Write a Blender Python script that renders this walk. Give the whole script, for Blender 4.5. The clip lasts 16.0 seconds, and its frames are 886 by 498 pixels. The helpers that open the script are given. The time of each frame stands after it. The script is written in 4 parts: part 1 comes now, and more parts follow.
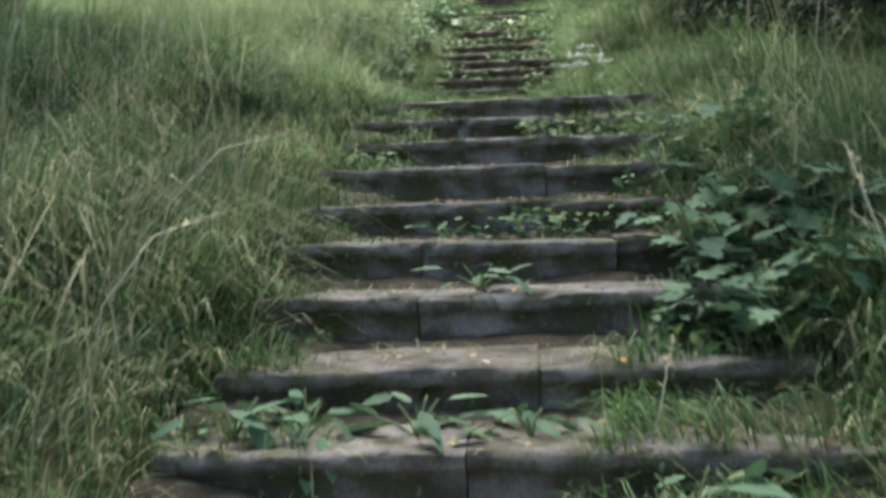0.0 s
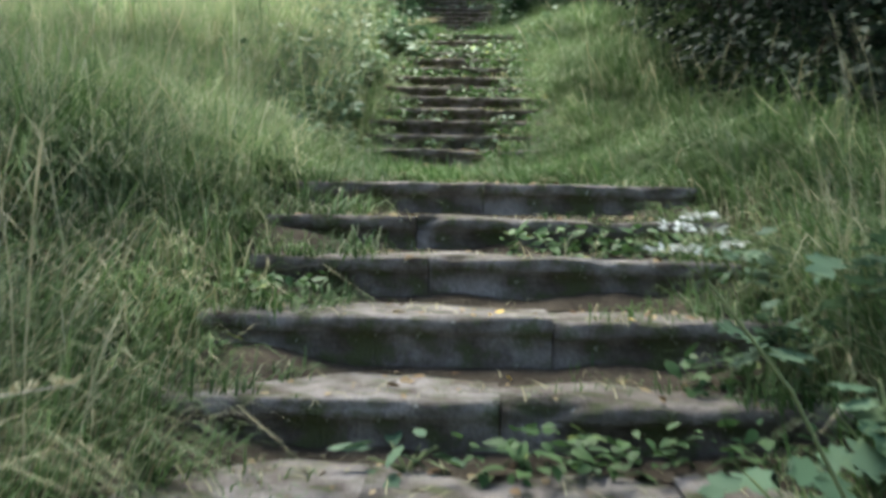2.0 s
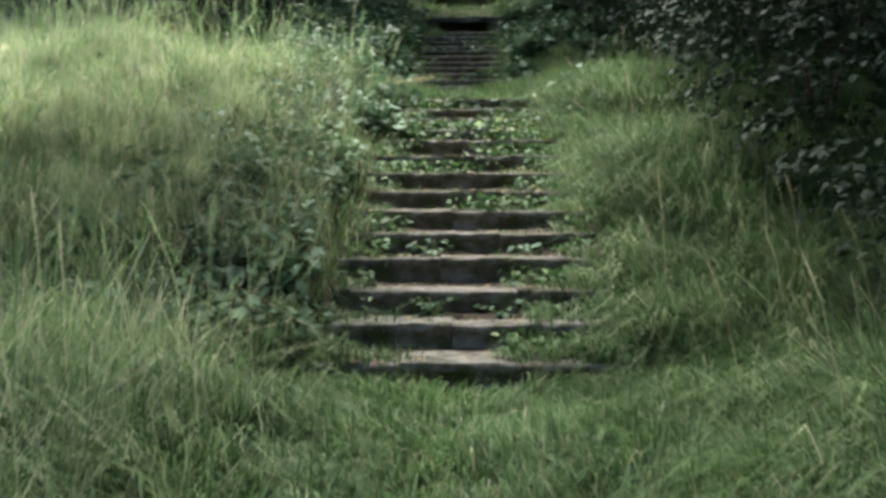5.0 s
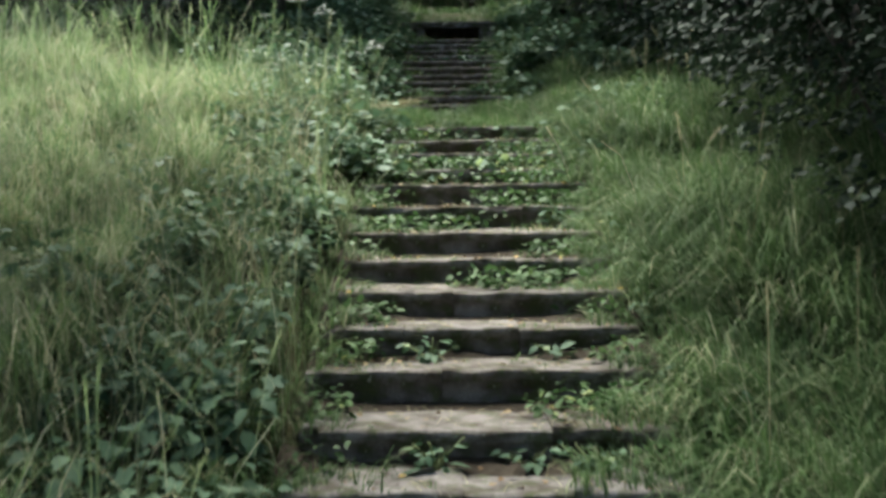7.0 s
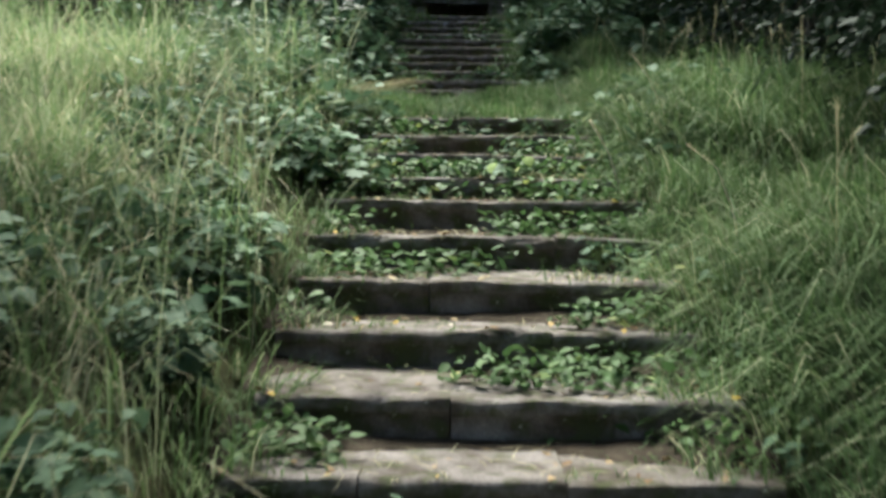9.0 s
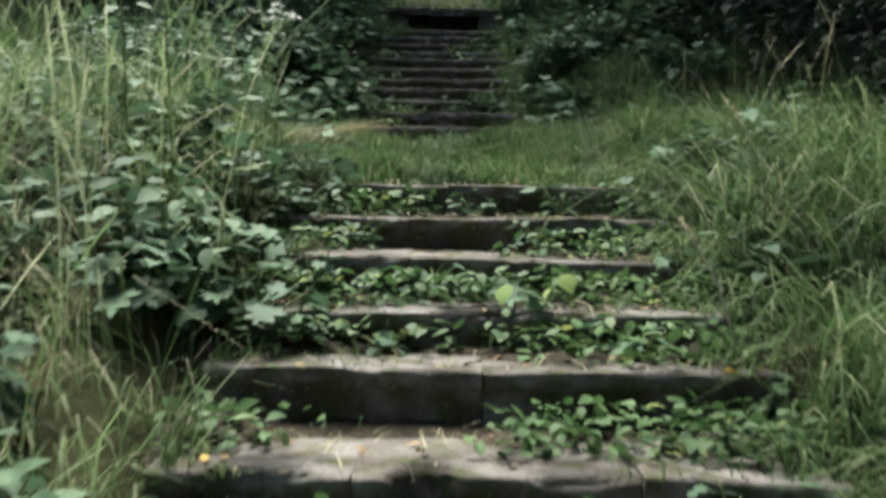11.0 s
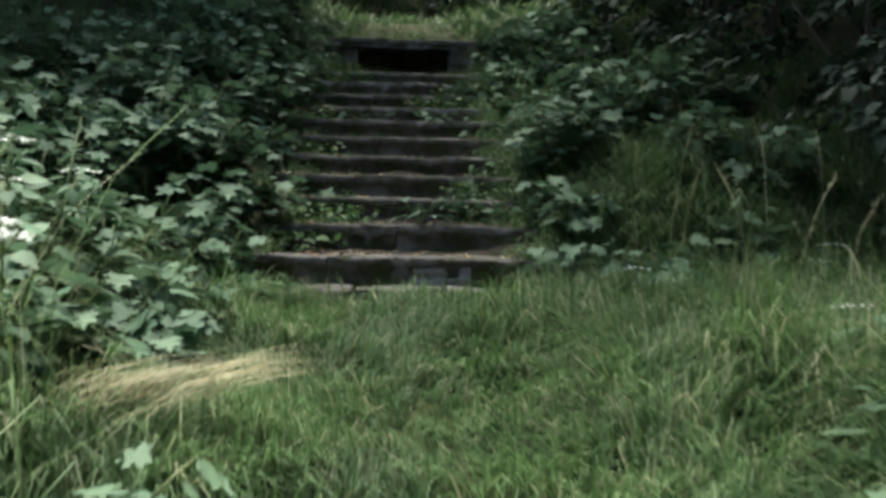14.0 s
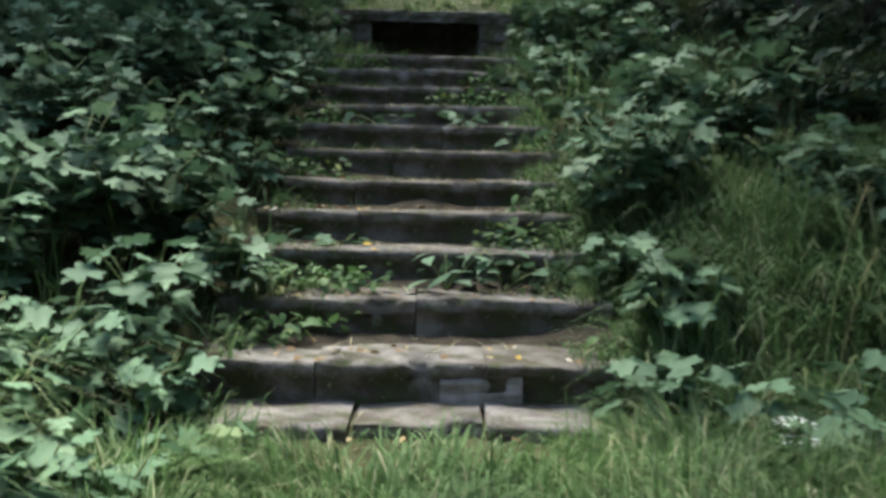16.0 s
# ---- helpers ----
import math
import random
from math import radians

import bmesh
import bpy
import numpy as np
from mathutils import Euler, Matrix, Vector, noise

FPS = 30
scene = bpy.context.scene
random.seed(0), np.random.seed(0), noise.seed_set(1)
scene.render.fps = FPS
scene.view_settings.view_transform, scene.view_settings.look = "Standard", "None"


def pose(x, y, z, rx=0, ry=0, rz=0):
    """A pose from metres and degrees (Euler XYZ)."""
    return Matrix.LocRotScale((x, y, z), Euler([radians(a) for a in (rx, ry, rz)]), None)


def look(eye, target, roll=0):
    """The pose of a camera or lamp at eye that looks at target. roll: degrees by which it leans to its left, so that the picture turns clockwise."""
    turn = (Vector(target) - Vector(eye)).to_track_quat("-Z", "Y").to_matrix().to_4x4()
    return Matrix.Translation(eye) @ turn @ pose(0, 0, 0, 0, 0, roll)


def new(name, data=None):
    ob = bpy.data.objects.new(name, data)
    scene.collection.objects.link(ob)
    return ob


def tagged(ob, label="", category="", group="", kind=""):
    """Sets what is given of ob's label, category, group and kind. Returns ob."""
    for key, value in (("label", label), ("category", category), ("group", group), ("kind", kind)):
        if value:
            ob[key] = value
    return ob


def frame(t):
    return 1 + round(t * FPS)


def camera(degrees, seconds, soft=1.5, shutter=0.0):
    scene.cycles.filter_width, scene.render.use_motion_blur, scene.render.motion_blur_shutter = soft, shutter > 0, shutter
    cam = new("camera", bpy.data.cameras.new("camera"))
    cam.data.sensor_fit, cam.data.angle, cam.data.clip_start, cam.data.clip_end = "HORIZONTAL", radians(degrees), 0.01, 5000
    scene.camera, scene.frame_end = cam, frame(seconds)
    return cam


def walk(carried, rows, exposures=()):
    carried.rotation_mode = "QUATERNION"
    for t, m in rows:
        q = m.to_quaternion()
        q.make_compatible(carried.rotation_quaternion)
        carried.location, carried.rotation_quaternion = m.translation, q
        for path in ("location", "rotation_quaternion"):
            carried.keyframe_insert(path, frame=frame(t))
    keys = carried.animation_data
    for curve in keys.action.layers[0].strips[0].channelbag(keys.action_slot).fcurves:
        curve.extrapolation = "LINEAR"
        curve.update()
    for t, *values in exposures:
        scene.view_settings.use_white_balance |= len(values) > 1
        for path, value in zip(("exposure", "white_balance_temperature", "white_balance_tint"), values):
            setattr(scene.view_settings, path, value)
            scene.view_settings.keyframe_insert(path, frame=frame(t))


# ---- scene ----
cam = camera(47.0, 16.0, 3.4, 0.5)
PATH = [
    (0.0, (-0.003, 0.006, 1.609), (-0.438, 4.981, 1.360), -1.88),
    (0.5, (-0.065, 0.389, 1.720), (-0.437, 5.372, 1.529), -0.11),
    (1.0, (-0.122, 0.829, 1.835), (-0.295, 5.817, 1.547), -1.37),
    (1.5, (-0.197, 1.274, 1.970), (-0.238, 6.269, 1.747), 1.24),
    (2.0, (-0.193, 1.785, 2.123), (-0.334, 6.778, 1.905), 1.01),
    (2.5, (-0.221, 2.211, 2.278), (-0.493, 7.197, 2.024), 2.99),
    (3.0, (-0.184, 2.727, 2.460), (-0.250, 7.724, 2.289), -2.14),
    (3.5, (-0.205, 3.251, 2.600), (-0.204, 8.247, 2.385), 0.40),
    (4.0, (-0.196, 3.716, 2.810), (-0.387, 8.711, 2.688), -0.57),
    (6.5, (-0.411, 5.795, 3.537), (-0.480, 10.789, 3.306), 0.73),
    (7.0, (-0.403, 6.263, 3.656), (-0.478, 11.259, 3.479), -0.60),
    (7.5, (-0.389, 6.786, 3.749), (-0.501, 11.773, 3.398), -0.49),
    (8.0, (-0.416, 7.329, 3.799), (-0.525, 12.311, 3.385), 1.10),
    (8.5, (-0.403, 8.026, 3.822), (-0.477, 13.001, 3.329), -0.41),
    (9.0, (-0.411, 8.685, 3.850), (-0.486, 13.680, 3.632), 0.64),
    (11.5, (-0.432, 11.618, 4.466), (-0.370, 16.617, 4.353), 0.92),
    (12.0, (-0.423, 12.036, 4.617), (-0.184, 17.029, 4.700), -0.02),
    (12.5, (-0.428, 12.514, 4.750), (-0.387, 17.511, 4.592), 0.99),
    (13.0, (-0.430, 12.993, 4.881), (-0.325, 17.986, 4.640), 0.59),
    (13.5, (-0.409, 13.446, 5.058), (-0.187, 18.433, 4.771), 1.90),
    (14.0, (-0.435, 13.894, 5.225), (-0.242, 18.888, 5.072), 1.20),
    (14.5, (-0.421, 14.336, 5.358), (-0.316, 19.331, 5.176), 0.50),
    (15.0, (-0.412, 14.748, 5.493), (-0.359, 19.744, 5.300), -0.10),
    (15.5, (-0.442, 15.163, 5.616), (-0.268, 20.154, 5.358), 3.20),
    (16.0, (-0.443, 15.556, 5.699), (-0.357, 20.541, 5.318), 1.10),
]
EXPOSURES = [(0.0, 1.95), (1.5, 2.0), (2.5, 1.9), (4.0, 1.75), (6.5, 1.6), (8.0, 1.5), (9.0, 1.5), (11.5, 1.25), (12.5, 1.35), (13.5, 1.4), (15.0, 2.0), (16.0, 2.2)]
walk(cam, [(t, look(eye, target, roll)) for t, eye, target, roll in PATH], EXPOSURES)

# ---------------------------------------------------------------- light
world = bpy.data.worlds.new("sky")
scene.world = world
world.use_nodes = True
wn = world.node_tree
sky = wn.nodes.new("ShaderNodeTexSky")
sky.sky_type = "NISHITA"
sky.sun_disc = False
sky.sun_elevation = radians(63)
sky.sun_rotation = radians(-20)
sky.dust_density = 3.0
sky.air_density = 1.0
wn.links.new(sky.outputs[0], wn.nodes["Background"].inputs[0])
wn.nodes["Background"].inputs[1].default_value = 0.15
sun_data = bpy.data.lights.new("sun", "SUN")
sun_data.energy = 5.0
sun_data.angle = radians(28)
sun_data.color = (1.0, 0.98, 0.92)
sun = new("sun", sun_data)
sun.matrix_world = look((-2.2, 6.0, 13.0), (0, 0, 0))

rnd = np.random.default_rng(7)


# ---------------------------------------------------------------- materials
def shader(name, rough=0.7, spec=0.3):
    m = bpy.data.materials.new(name)
    m.use_nodes = True
    b = m.node_tree.nodes["Principled BSDF"]
    b.inputs["Roughness"].default_value = rough
    b.inputs["Specular IOR Level"].default_value = spec
    return m, m.node_tree, b


def ramp(nt, source, stops):
    r = nt.nodes.new("ShaderNodeValToRGB")
    while len(r.color_ramp.elements) < len(stops):
        r.color_ramp.elements.new(0.5)
    for e, (p, c) in zip(r.color_ramp.elements, stops):
        e.position, e.color = p, (*c, 1)
    nt.links.new(source, r.inputs[0])
    return r.outputs[0]


def noise_tex(nt, scale, detail=5, coord="Object", rough=0.6):
    tc = nt.nodes.new("ShaderNodeTexCoord")
    n = nt.nodes.new("ShaderNodeTexNoise")
    n.inputs["Scale"].default_value = scale
    n.inputs["Detail"].default_value = detail
    n.inputs["Roughness"].default_value = rough
    nt.links.new(tc.outputs[coord], n.inputs["Vector"])
    return n.outputs["Fac"]


def mix(nt, a, b, fac, mode="MIX"):
    n = nt.nodes.new("ShaderNodeMix")
    n.data_type, n.blend_type = "RGBA", mode
    for s, v in ((n.inputs[0], fac), (n.inputs[6], a), (n.inputs[7], b)):
        if isinstance(v, (float, int)):
            s.default_value = v
        elif isinstance(v, tuple):
            s.default_value = (*v, 1)
        else:
            nt.links.new(v, s)
    return n.outputs[2]


def bump(nt, b, source, strength, dist):
    n = nt.nodes.new("ShaderNodeBump")
    n.inputs["Strength"].default_value = strength
    n.inputs["Distance"].default_value = dist
    nt.links.new(source, n.inputs["Height"])
    nt.links.new(n.outputs[0], b.inputs["Normal"])


def leafy(name, stops, rough=0.55, through_light=0.35, per="island", patch=1.5):
    """Leaf or blade: colour by piece and by patch of ground, some light passing through."""
    m, nt, b = shader(name, rough + 0.1, 0.18)
    if per == "island":
        r = nt.nodes.new("ShaderNodeNewGeometry").outputs["Random Per Island"]
    else:
        r = nt.nodes.new("ShaderNodeObjectInfo").outputs["Random"]
    col = ramp(nt, r, stops)
    geo = nt.nodes.new("ShaderNodeNewGeometry")
    n = nt.nodes.new("ShaderNodeTexNoise")
    n.inputs["Scale"].default_value = patch
    n.inputs["Detail"].default_value = 3
    nt.links.new(geo.outputs["Position"], n.inputs["Vector"])
    tone = ramp(nt, n.outputs["Fac"], [(0.3, (0.6, 0.66, 0.68)), (0.7, (1.18, 1.2, 1.22))])
    col = mix(nt, col, tone, 1.0, "MULTIPLY")
    nt.links.new(col, b.inputs["Base Color"])
    tr = nt.nodes.new("ShaderNodeBsdfTranslucent")
    nt.links.new(col, tr.inputs[0])
    ms = nt.nodes.new("ShaderNodeMixShader")
    ms.inputs[0].default_value = through_light
    nt.links.new(b.outputs[0], ms.inputs[1])
    nt.links.new(tr.outputs[0], ms.inputs[2])
    nt.links.new(ms.outputs[0], nt.nodes["Material Output"].inputs[0])
    return m


def stone_material():
    m, nt, b = shader("weathered_stone", 0.9, 0.2)
    info = nt.nodes.new("ShaderNodeObjectInfo").outputs["Random"]
    base = ramp(nt, info, [(0.0, (0.165, 0.15, 0.132)), (0.5, (0.2, 0.186, 0.17)), (1.0, (0.24, 0.228, 0.212))])
    big = noise_tex(nt, 5.0, 6)
    grain = noise_tex(nt, 90.0, 4)
    col = mix(nt, base, (0.052, 0.042, 0.03), ramp(nt, big, [(0.38, (0, 0, 0)), (0.62, (0.9, 0.9, 0.9))]))
    col = mix(nt, col, ramp(nt, grain, [(0.3, (0.6, 0.6, 0.6)), (0.7, (1.3, 1.3, 1.3))]), 0.7, "MULTIPLY")
    moss = noise_tex(nt, 11.0, 5)
    col = mix(nt, col, (0.055, 0.07, 0.025), ramp(nt, moss, [(0.5, (0, 0, 0)), (0.64, (0.8, 0.8, 0.8))]))
    lichen = noise_tex(nt, 22.0, 3)
    col = mix(nt, col, (0.42, 0.42, 0.38), ramp(nt, lichen, [(0.68, (0, 0, 0)), (0.76, (0.7, 0.7, 0.7))]))
    nt.links.new(col, b.inputs["Base Color"])
    bump(nt, b, mix(nt, grain, noise_tex(nt, 24.0, 6), 0.55), 0.9, 0.02)
    return m


def soil_material(name, a, c):
    m, nt, b = shader(name, 0.95, 0.1)
    col = ramp(nt, noise_tex(nt, 7.0, 8), [(0.3, a), (0.7, c)])
    fine = noise_tex(nt, 60.0, 5)
    col = mix(nt, col, ramp(nt, fine, [(0.3, (0.55, 0.55, 0.55)), (0.75, (1.5, 1.45, 1.35))]), 0.8, "MULTIPLY")
    nt.links.new(col, b.inputs["Base Color"])
    bump(nt, b, fine, 0.8, 0.02)
    return m


def bark_material():
    m, nt, b = shader("bark", 0.9, 0.15)
    col = ramp(nt, noise_tex(nt, 14.0, 6), [(0.3, (0.035, 0.03, 0.024)), (0.7, (0.12, 0.105, 0.09))])
    nt.links.new(col, b.inputs["Base Color"])
    bump(nt, b, noise_tex(nt, 30.0, 6), 0.9, 0.02)
    return m


STONE = stone_material()
SOIL = soil_material("dark_soil", (0.024, 0.02, 0.015), (0.072, 0.062, 0.046))
EARTH = soil_material("mossy_earth", (0.03, 0.036, 0.016), (0.075, 0.078, 0.038))
BARK = bark_material()
GREEN = leafy("meadow_grass", [(0.0, (0.05, 0.1, 0.03)), (0.5, (0.085, 0.155, 0.05)), (0.85, (0.12, 0.19, 0.075)), (0.94, (0.21, 0.23, 0.12)), (1.0, (0.34, 0.31, 0.19))])
PALE = leafy("dry_meadow_grass", [(0.0, (0.11, 0.19, 0.06)), (0.4, (0.18, 0.27, 0.105)), (0.75, (0.3, 0.36, 0.19)), (1.0, (0.5, 0.48, 0.32))], 0.55, 0.45)
LUSH = leafy("lush_grass", [(0.0, (0.045, 0.09, 0.03)), (0.55, (0.08, 0.14, 0.048)), (0.88, (0.13, 0.19, 0.08)), (1.0, (0.3, 0.3, 0.18))])
STRAW = leafy("straw", [(0.0, (0.34, 0.31, 0.17)), (1.0, (0.52, 0.47, 0.3))], 0.7, 0.2)
WEED_STOPS = [(0.0, (0.06, 0.115, 0.06)), (0.6, (0.095, 0.165, 0.09)), (0.97, (0.13, 0.2, 0.11)), (1.0, (0.17, 0.22, 0.1))]
WEED = leafy("weed_leaf", WEED_STOPS, 0.55, 0.22, "object")
THICKET = leafy("thicket_leaf", WEED_STOPS, 0.55, 0.22)
IVY = leafy("creeper_leaf", [(0.0, (0.05, 0.105, 0.035)), (0.93, (0.1, 0.175, 0.06)), (1.0, (0.28, 0.32, 0.1))], 0.5, 0.25)
SHRUB = leafy("shrub_leaf", [(0.0, (0.018, 0.034, 0.02)), (0.7, (0.034, 0.056, 0.034)), (1.0, (0.06, 0.085, 0.055))], 0.6, 0.12)
TREE = leafy("tree_leaf", [(0.0, (0.03, 0.055, 0.022)), (0.7, (0.05, 0.09, 0.03)), (1.0, (0.085, 0.13, 0.04))], 0.5, 0.25)
LITTER = leafy("fallen_leaf", [(0.0, (0.12, 0.07, 0.035)), (0.5, (0.24, 0.16, 0.08)), (0.85, (0.36, 0.28, 0.16)), (0.95, (0.55, 0.36, 0.06)), (1.0, (0.6, 0.58, 0.5))], 0.75, 0.1)
STALK = leafy("green_stalk", [(0.0, (0.12, 0.16, 0.06)), (1.0, (0.2, 0.22, 0.1))], 0.6, 0.05, "object")
PETAL = leafy("white_petal", [(0.0, (0.62, 0.64, 0.56)), (1.0, (0.8, 0.8, 0.74))], 0.6, 0.2)
YELLOW = leafy("yellow_leaf", [(0.0, (0.26, 0.37, 0.11)), (1.0, (0.33, 0.44, 0.14))], 0.5, 0.3, "object")
DEAD = leafy("dry_twig", [(0.0, (0.4, 0.34, 0.25)), (1.0, (0.55, 0.49, 0.38))], 0.8, 0.05, "object")

# ---------------------------------------------------------------- plan of the hillside
# y and z of each nosing, from the bottom up
FLIGHT_A = [(0.27 + 0.475 * k, 0.136 + 0.16 * k) for k in range(5)]
FLIGHT_A += [(2.643, 0.936), (3.104, 1.084), (3.611, 1.259), (4.071, 1.428), (4.547, 1.583), (5.044, 1.757), (5.58, 1.922), (6.007, 2.065), (6.494, 2.222)]
FLIGHT_B = [(9.701, 2.418), (10.157, 2.57), (10.606, 2.721), (11.165, 2.89), (11.62, 3.048), (12.052, 3.203), (12.574, 3.365), (13.018, 3.525),
            (13.524, 3.698), (14.055, 3.872), (14.449, 4.003), (14.946, 4.156), (15.46, 4.312), (15.883, 4.462)]
FLIGHT_C = [(19.132, 5.018), (19.633, 5.18), (20.143, 5.333), (20.559, 5.497), (21.009, 5.643), (21.48, 5.811), (21.932, 5.978), (22.397, 6.132)]
FLIGHT_C += [(22.857 + 0.46 * k, 6.293 + 0.16 * k) for k in range(3)]
FLIGHTS = [(FLIGHT_A, -1.03, 0.82), (FLIGHT_B, -1.12, 0.54), (FLIGHT_C, -1.24, 0.28)]

PROFILE = [(-400.0, -0.6), (-3.0, -0.03), (0.2, -0.024)]
BASE = [(-400.0, -0.6), (-3.0, -0.03), (0.2, -0.03)]
for run, _, _ in FLIGHTS:
    PROFILE += [(run[0][0] - 0.06, run[0][1] - 0.16)] + [(y, z) for y, z in run] + [(run[-1][0] + 0.4, run[-1][1] + 0.0)]
    BASE += [(y, z - 0.2) for y, z in run] + [(run[-1][0] + 0.3, run[-1][1] - 0.12), (run[-1][0] + 0.42, run[-1][1] - 0.01)]
# foot of each upper flight
BASE = sorted(BASE + [(FLIGHT_B[0][0] - 0.1, FLIGHT_B[0][1] - 0.165), (FLIGHT_C[0][0] - 0.1, FLIGHT_C[0][1] - 0.165)])
BASE += [(25.4, 6.64), (26.3, 6.66), (26.32, 7.12), (27.6, 7.8), (33.0, 8.7), (60.0, 18.5), (400.0, 70.0)]
PROFILE += [(25.3, 7.1), (27.6, 7.8), (33.0, 8.7), (60.0, 18.5), (400.0, 70.0)]
PY, PZ = (np.array(c) for c in zip(*sorted(PROFILE)))
BY, BZ = (np.array(c) for c in zip(*BASE))
MID_Y = np.array([0.0, 6.5, 9.7, 15.9, 19.1, 26.0])
MID_X = np.array([-0.1, -0.1, -0.29, -0.29, -0.48, -0.48])
HALF = np.array([0.92, 0.92, 0.82, 0.82, 0.75, 0.75])


def wobble(x, y, s, seed=0.0):
    """Smooth unevenness of about -1 to 1."""
    return (np.sin(x * s + 1.3 * np.sin(y * s * 0.7 + seed)) + np.sin(y * s * 1.1 + 1.7 * np.sin(x * s * 0.6 + 2 + seed))) / 2


def off_stair(x, y):
    """How far a place lies outside the stair's edge; below 0 on the stair."""
    return np.abs(x - np.interp(y, MID_Y, MID_X)) - np.interp(y, MID_Y, HALF)


def ground_z(x, y):
    x, y = np.asarray(x, float), np.asarray(y, float)
    s = off_stair(x, y)
    side = np.interp(y, PY, PZ) - 0.03
    left = x < np.interp(y, MID_Y, MID_X)
    bank = np.where(left, np.clip(s, 0, 2.6) * 0.2, np.clip(s, 0, 2.0) * 0.1)
    side = side + bank + 0.04 * wobble(x, y, 2.1) * np.clip(s * 2, 0, 1) + 0.25 * wobble(x, y, 0.25, 3) * np.clip((s - 2) / 4, 0, 1)
    inner = np.interp(y, BY, BZ)
    w = np.clip(s / 0.14, 0, 1)
    return inner * (1 - w) + side * w


# ---------------------------------------------------------------- mesh tools
def mesh_from(name, verts, faces, material, smooth=False):
    me = bpy.data.meshes.new(name)
    me.from_pydata([tuple(v) for v in verts], [], [tuple(f) for f in faces])
    me.materials.append(material)
    if smooth:
        me.polygons.foreach_set("use_smooth", [True] * len(me.polygons))
    me.update()
    return me


def fast_mesh(name, verts, loops, sizes, material, smooth=True):
    """A large mesh from arrays: vertices, corner indices, corners for each face."""
    me = bpy.data.meshes.new(name)
    me.vertices.add(len(verts))
    me.vertices.foreach_set("co", np.asarray(verts, np.float32).ravel())
    me.loops.add(len(loops))
    me.loops.foreach_set("vertex_index", np.asarray(loops, np.int32))
    starts = np.concatenate([[0], np.cumsum(sizes)[:-1]]).astype(np.int32)
    me.polygons.add(len(sizes))
    me.polygons.foreach_set("loop_start", starts)
    me.polygons.foreach_set("loop_total", np.asarray(sizes, np.int32))
    me.polygons.foreach_set("use_smooth", np.full(len(sizes), smooth))
    me.materials.append(material)
    me.update(calc_edges=True)
    return me


def part(name, me, parent, m=None, label=""):
    ob = new(name, me)
    ob.parent = parent
    if m is not None:
        ob.matrix_basis = m
    if label:
        ob["label"] = label
    return ob


def empty(name, x, y, z, label, category, group="", kind=""):
    ob = new(name)
    ob.location = (x, y, z)
    return tagged(ob, label, category, group, kind)


def tube_data(path, radii, sides=6):
    verts, faces = [], []
    path = [Vector(p) for p in path]
    for i, p in enumerate(path):
        d = (path[min(i + 1, len(path) - 1)] - path[max(i - 1, 0)]).normalized()
        a = d.orthogonal().normalized()
        b = d.cross(a)
        for k in range(sides):
            t = 2 * math.pi * k / sides
            verts.append(p + (a * math.cos(t) + b * math.sin(t)) * radii[i])
    for i in range(len(path) - 1):
        for k in range(sides):
            k2 = (k + 1) % sides
            faces.append((i * sides + k, i * sides + k2, (i + 1) * sides + k2, (i + 1) * sides + k))
    faces.append(tuple(range(sides))[::-1])
    faces.append(tuple((len(path) - 1) * sides + k for k in range(sides)))
    return verts, faces


def tube(name, path, radii, material, sides=6):
    return mesh_from(name, *tube_data(path, radii, sides), material, True)


def blades(name, x, y, z, height, width, lean, material, azimuth=None, droop=1.0):
    """Grass blades, each a tapering strip that bows over; arrays of places, heights, widths and leans."""
    n = len(x)
    az = rnd.uniform(0, 2 * math.pi, n) if azimuth is None else azimuth
    d = np.stack([np.cos(az), np.sin(az), np.zeros(n)], 1)
    turn = az + math.pi / 2 + rnd.normal(0, 0.5, n)
    side = np.stack([np.cos(turn), np.sin(turn), np.zeros(n)], 1)
    base = np.stack([x, y, z], 1)
    out = np.empty((n, 7, 3))
    for i, (u, w) in enumerate(((0.0, 0.8), (0.38, 1.0), (0.72, 0.65))):
        c = base + d * (lean * height * u ** 1.8)[:, None]
        c[:, 2] += height * (u - 0.45 * droop * lean * u ** 2.4)
        out[:, 2 * i] = c - side * (width * w / 2)[:, None]
        out[:, 2 * i + 1] = c + side * (width * w / 2)[:, None]
    c = base + d * (lean * height)[:, None]
    c[:, 2] += height * (1 - 0.62 * droop * lean)
    out[:, 6] = c
    one = np.array([0, 1, 3, 2, 2, 3, 5, 4, 4, 5, 6])
    loops = (one[None, :] + 7 * np.arange(n)[:, None]).ravel()
    return fast_mesh(name, out.reshape(-1, 3), loops, np.tile([4, 4, 3], n), material)


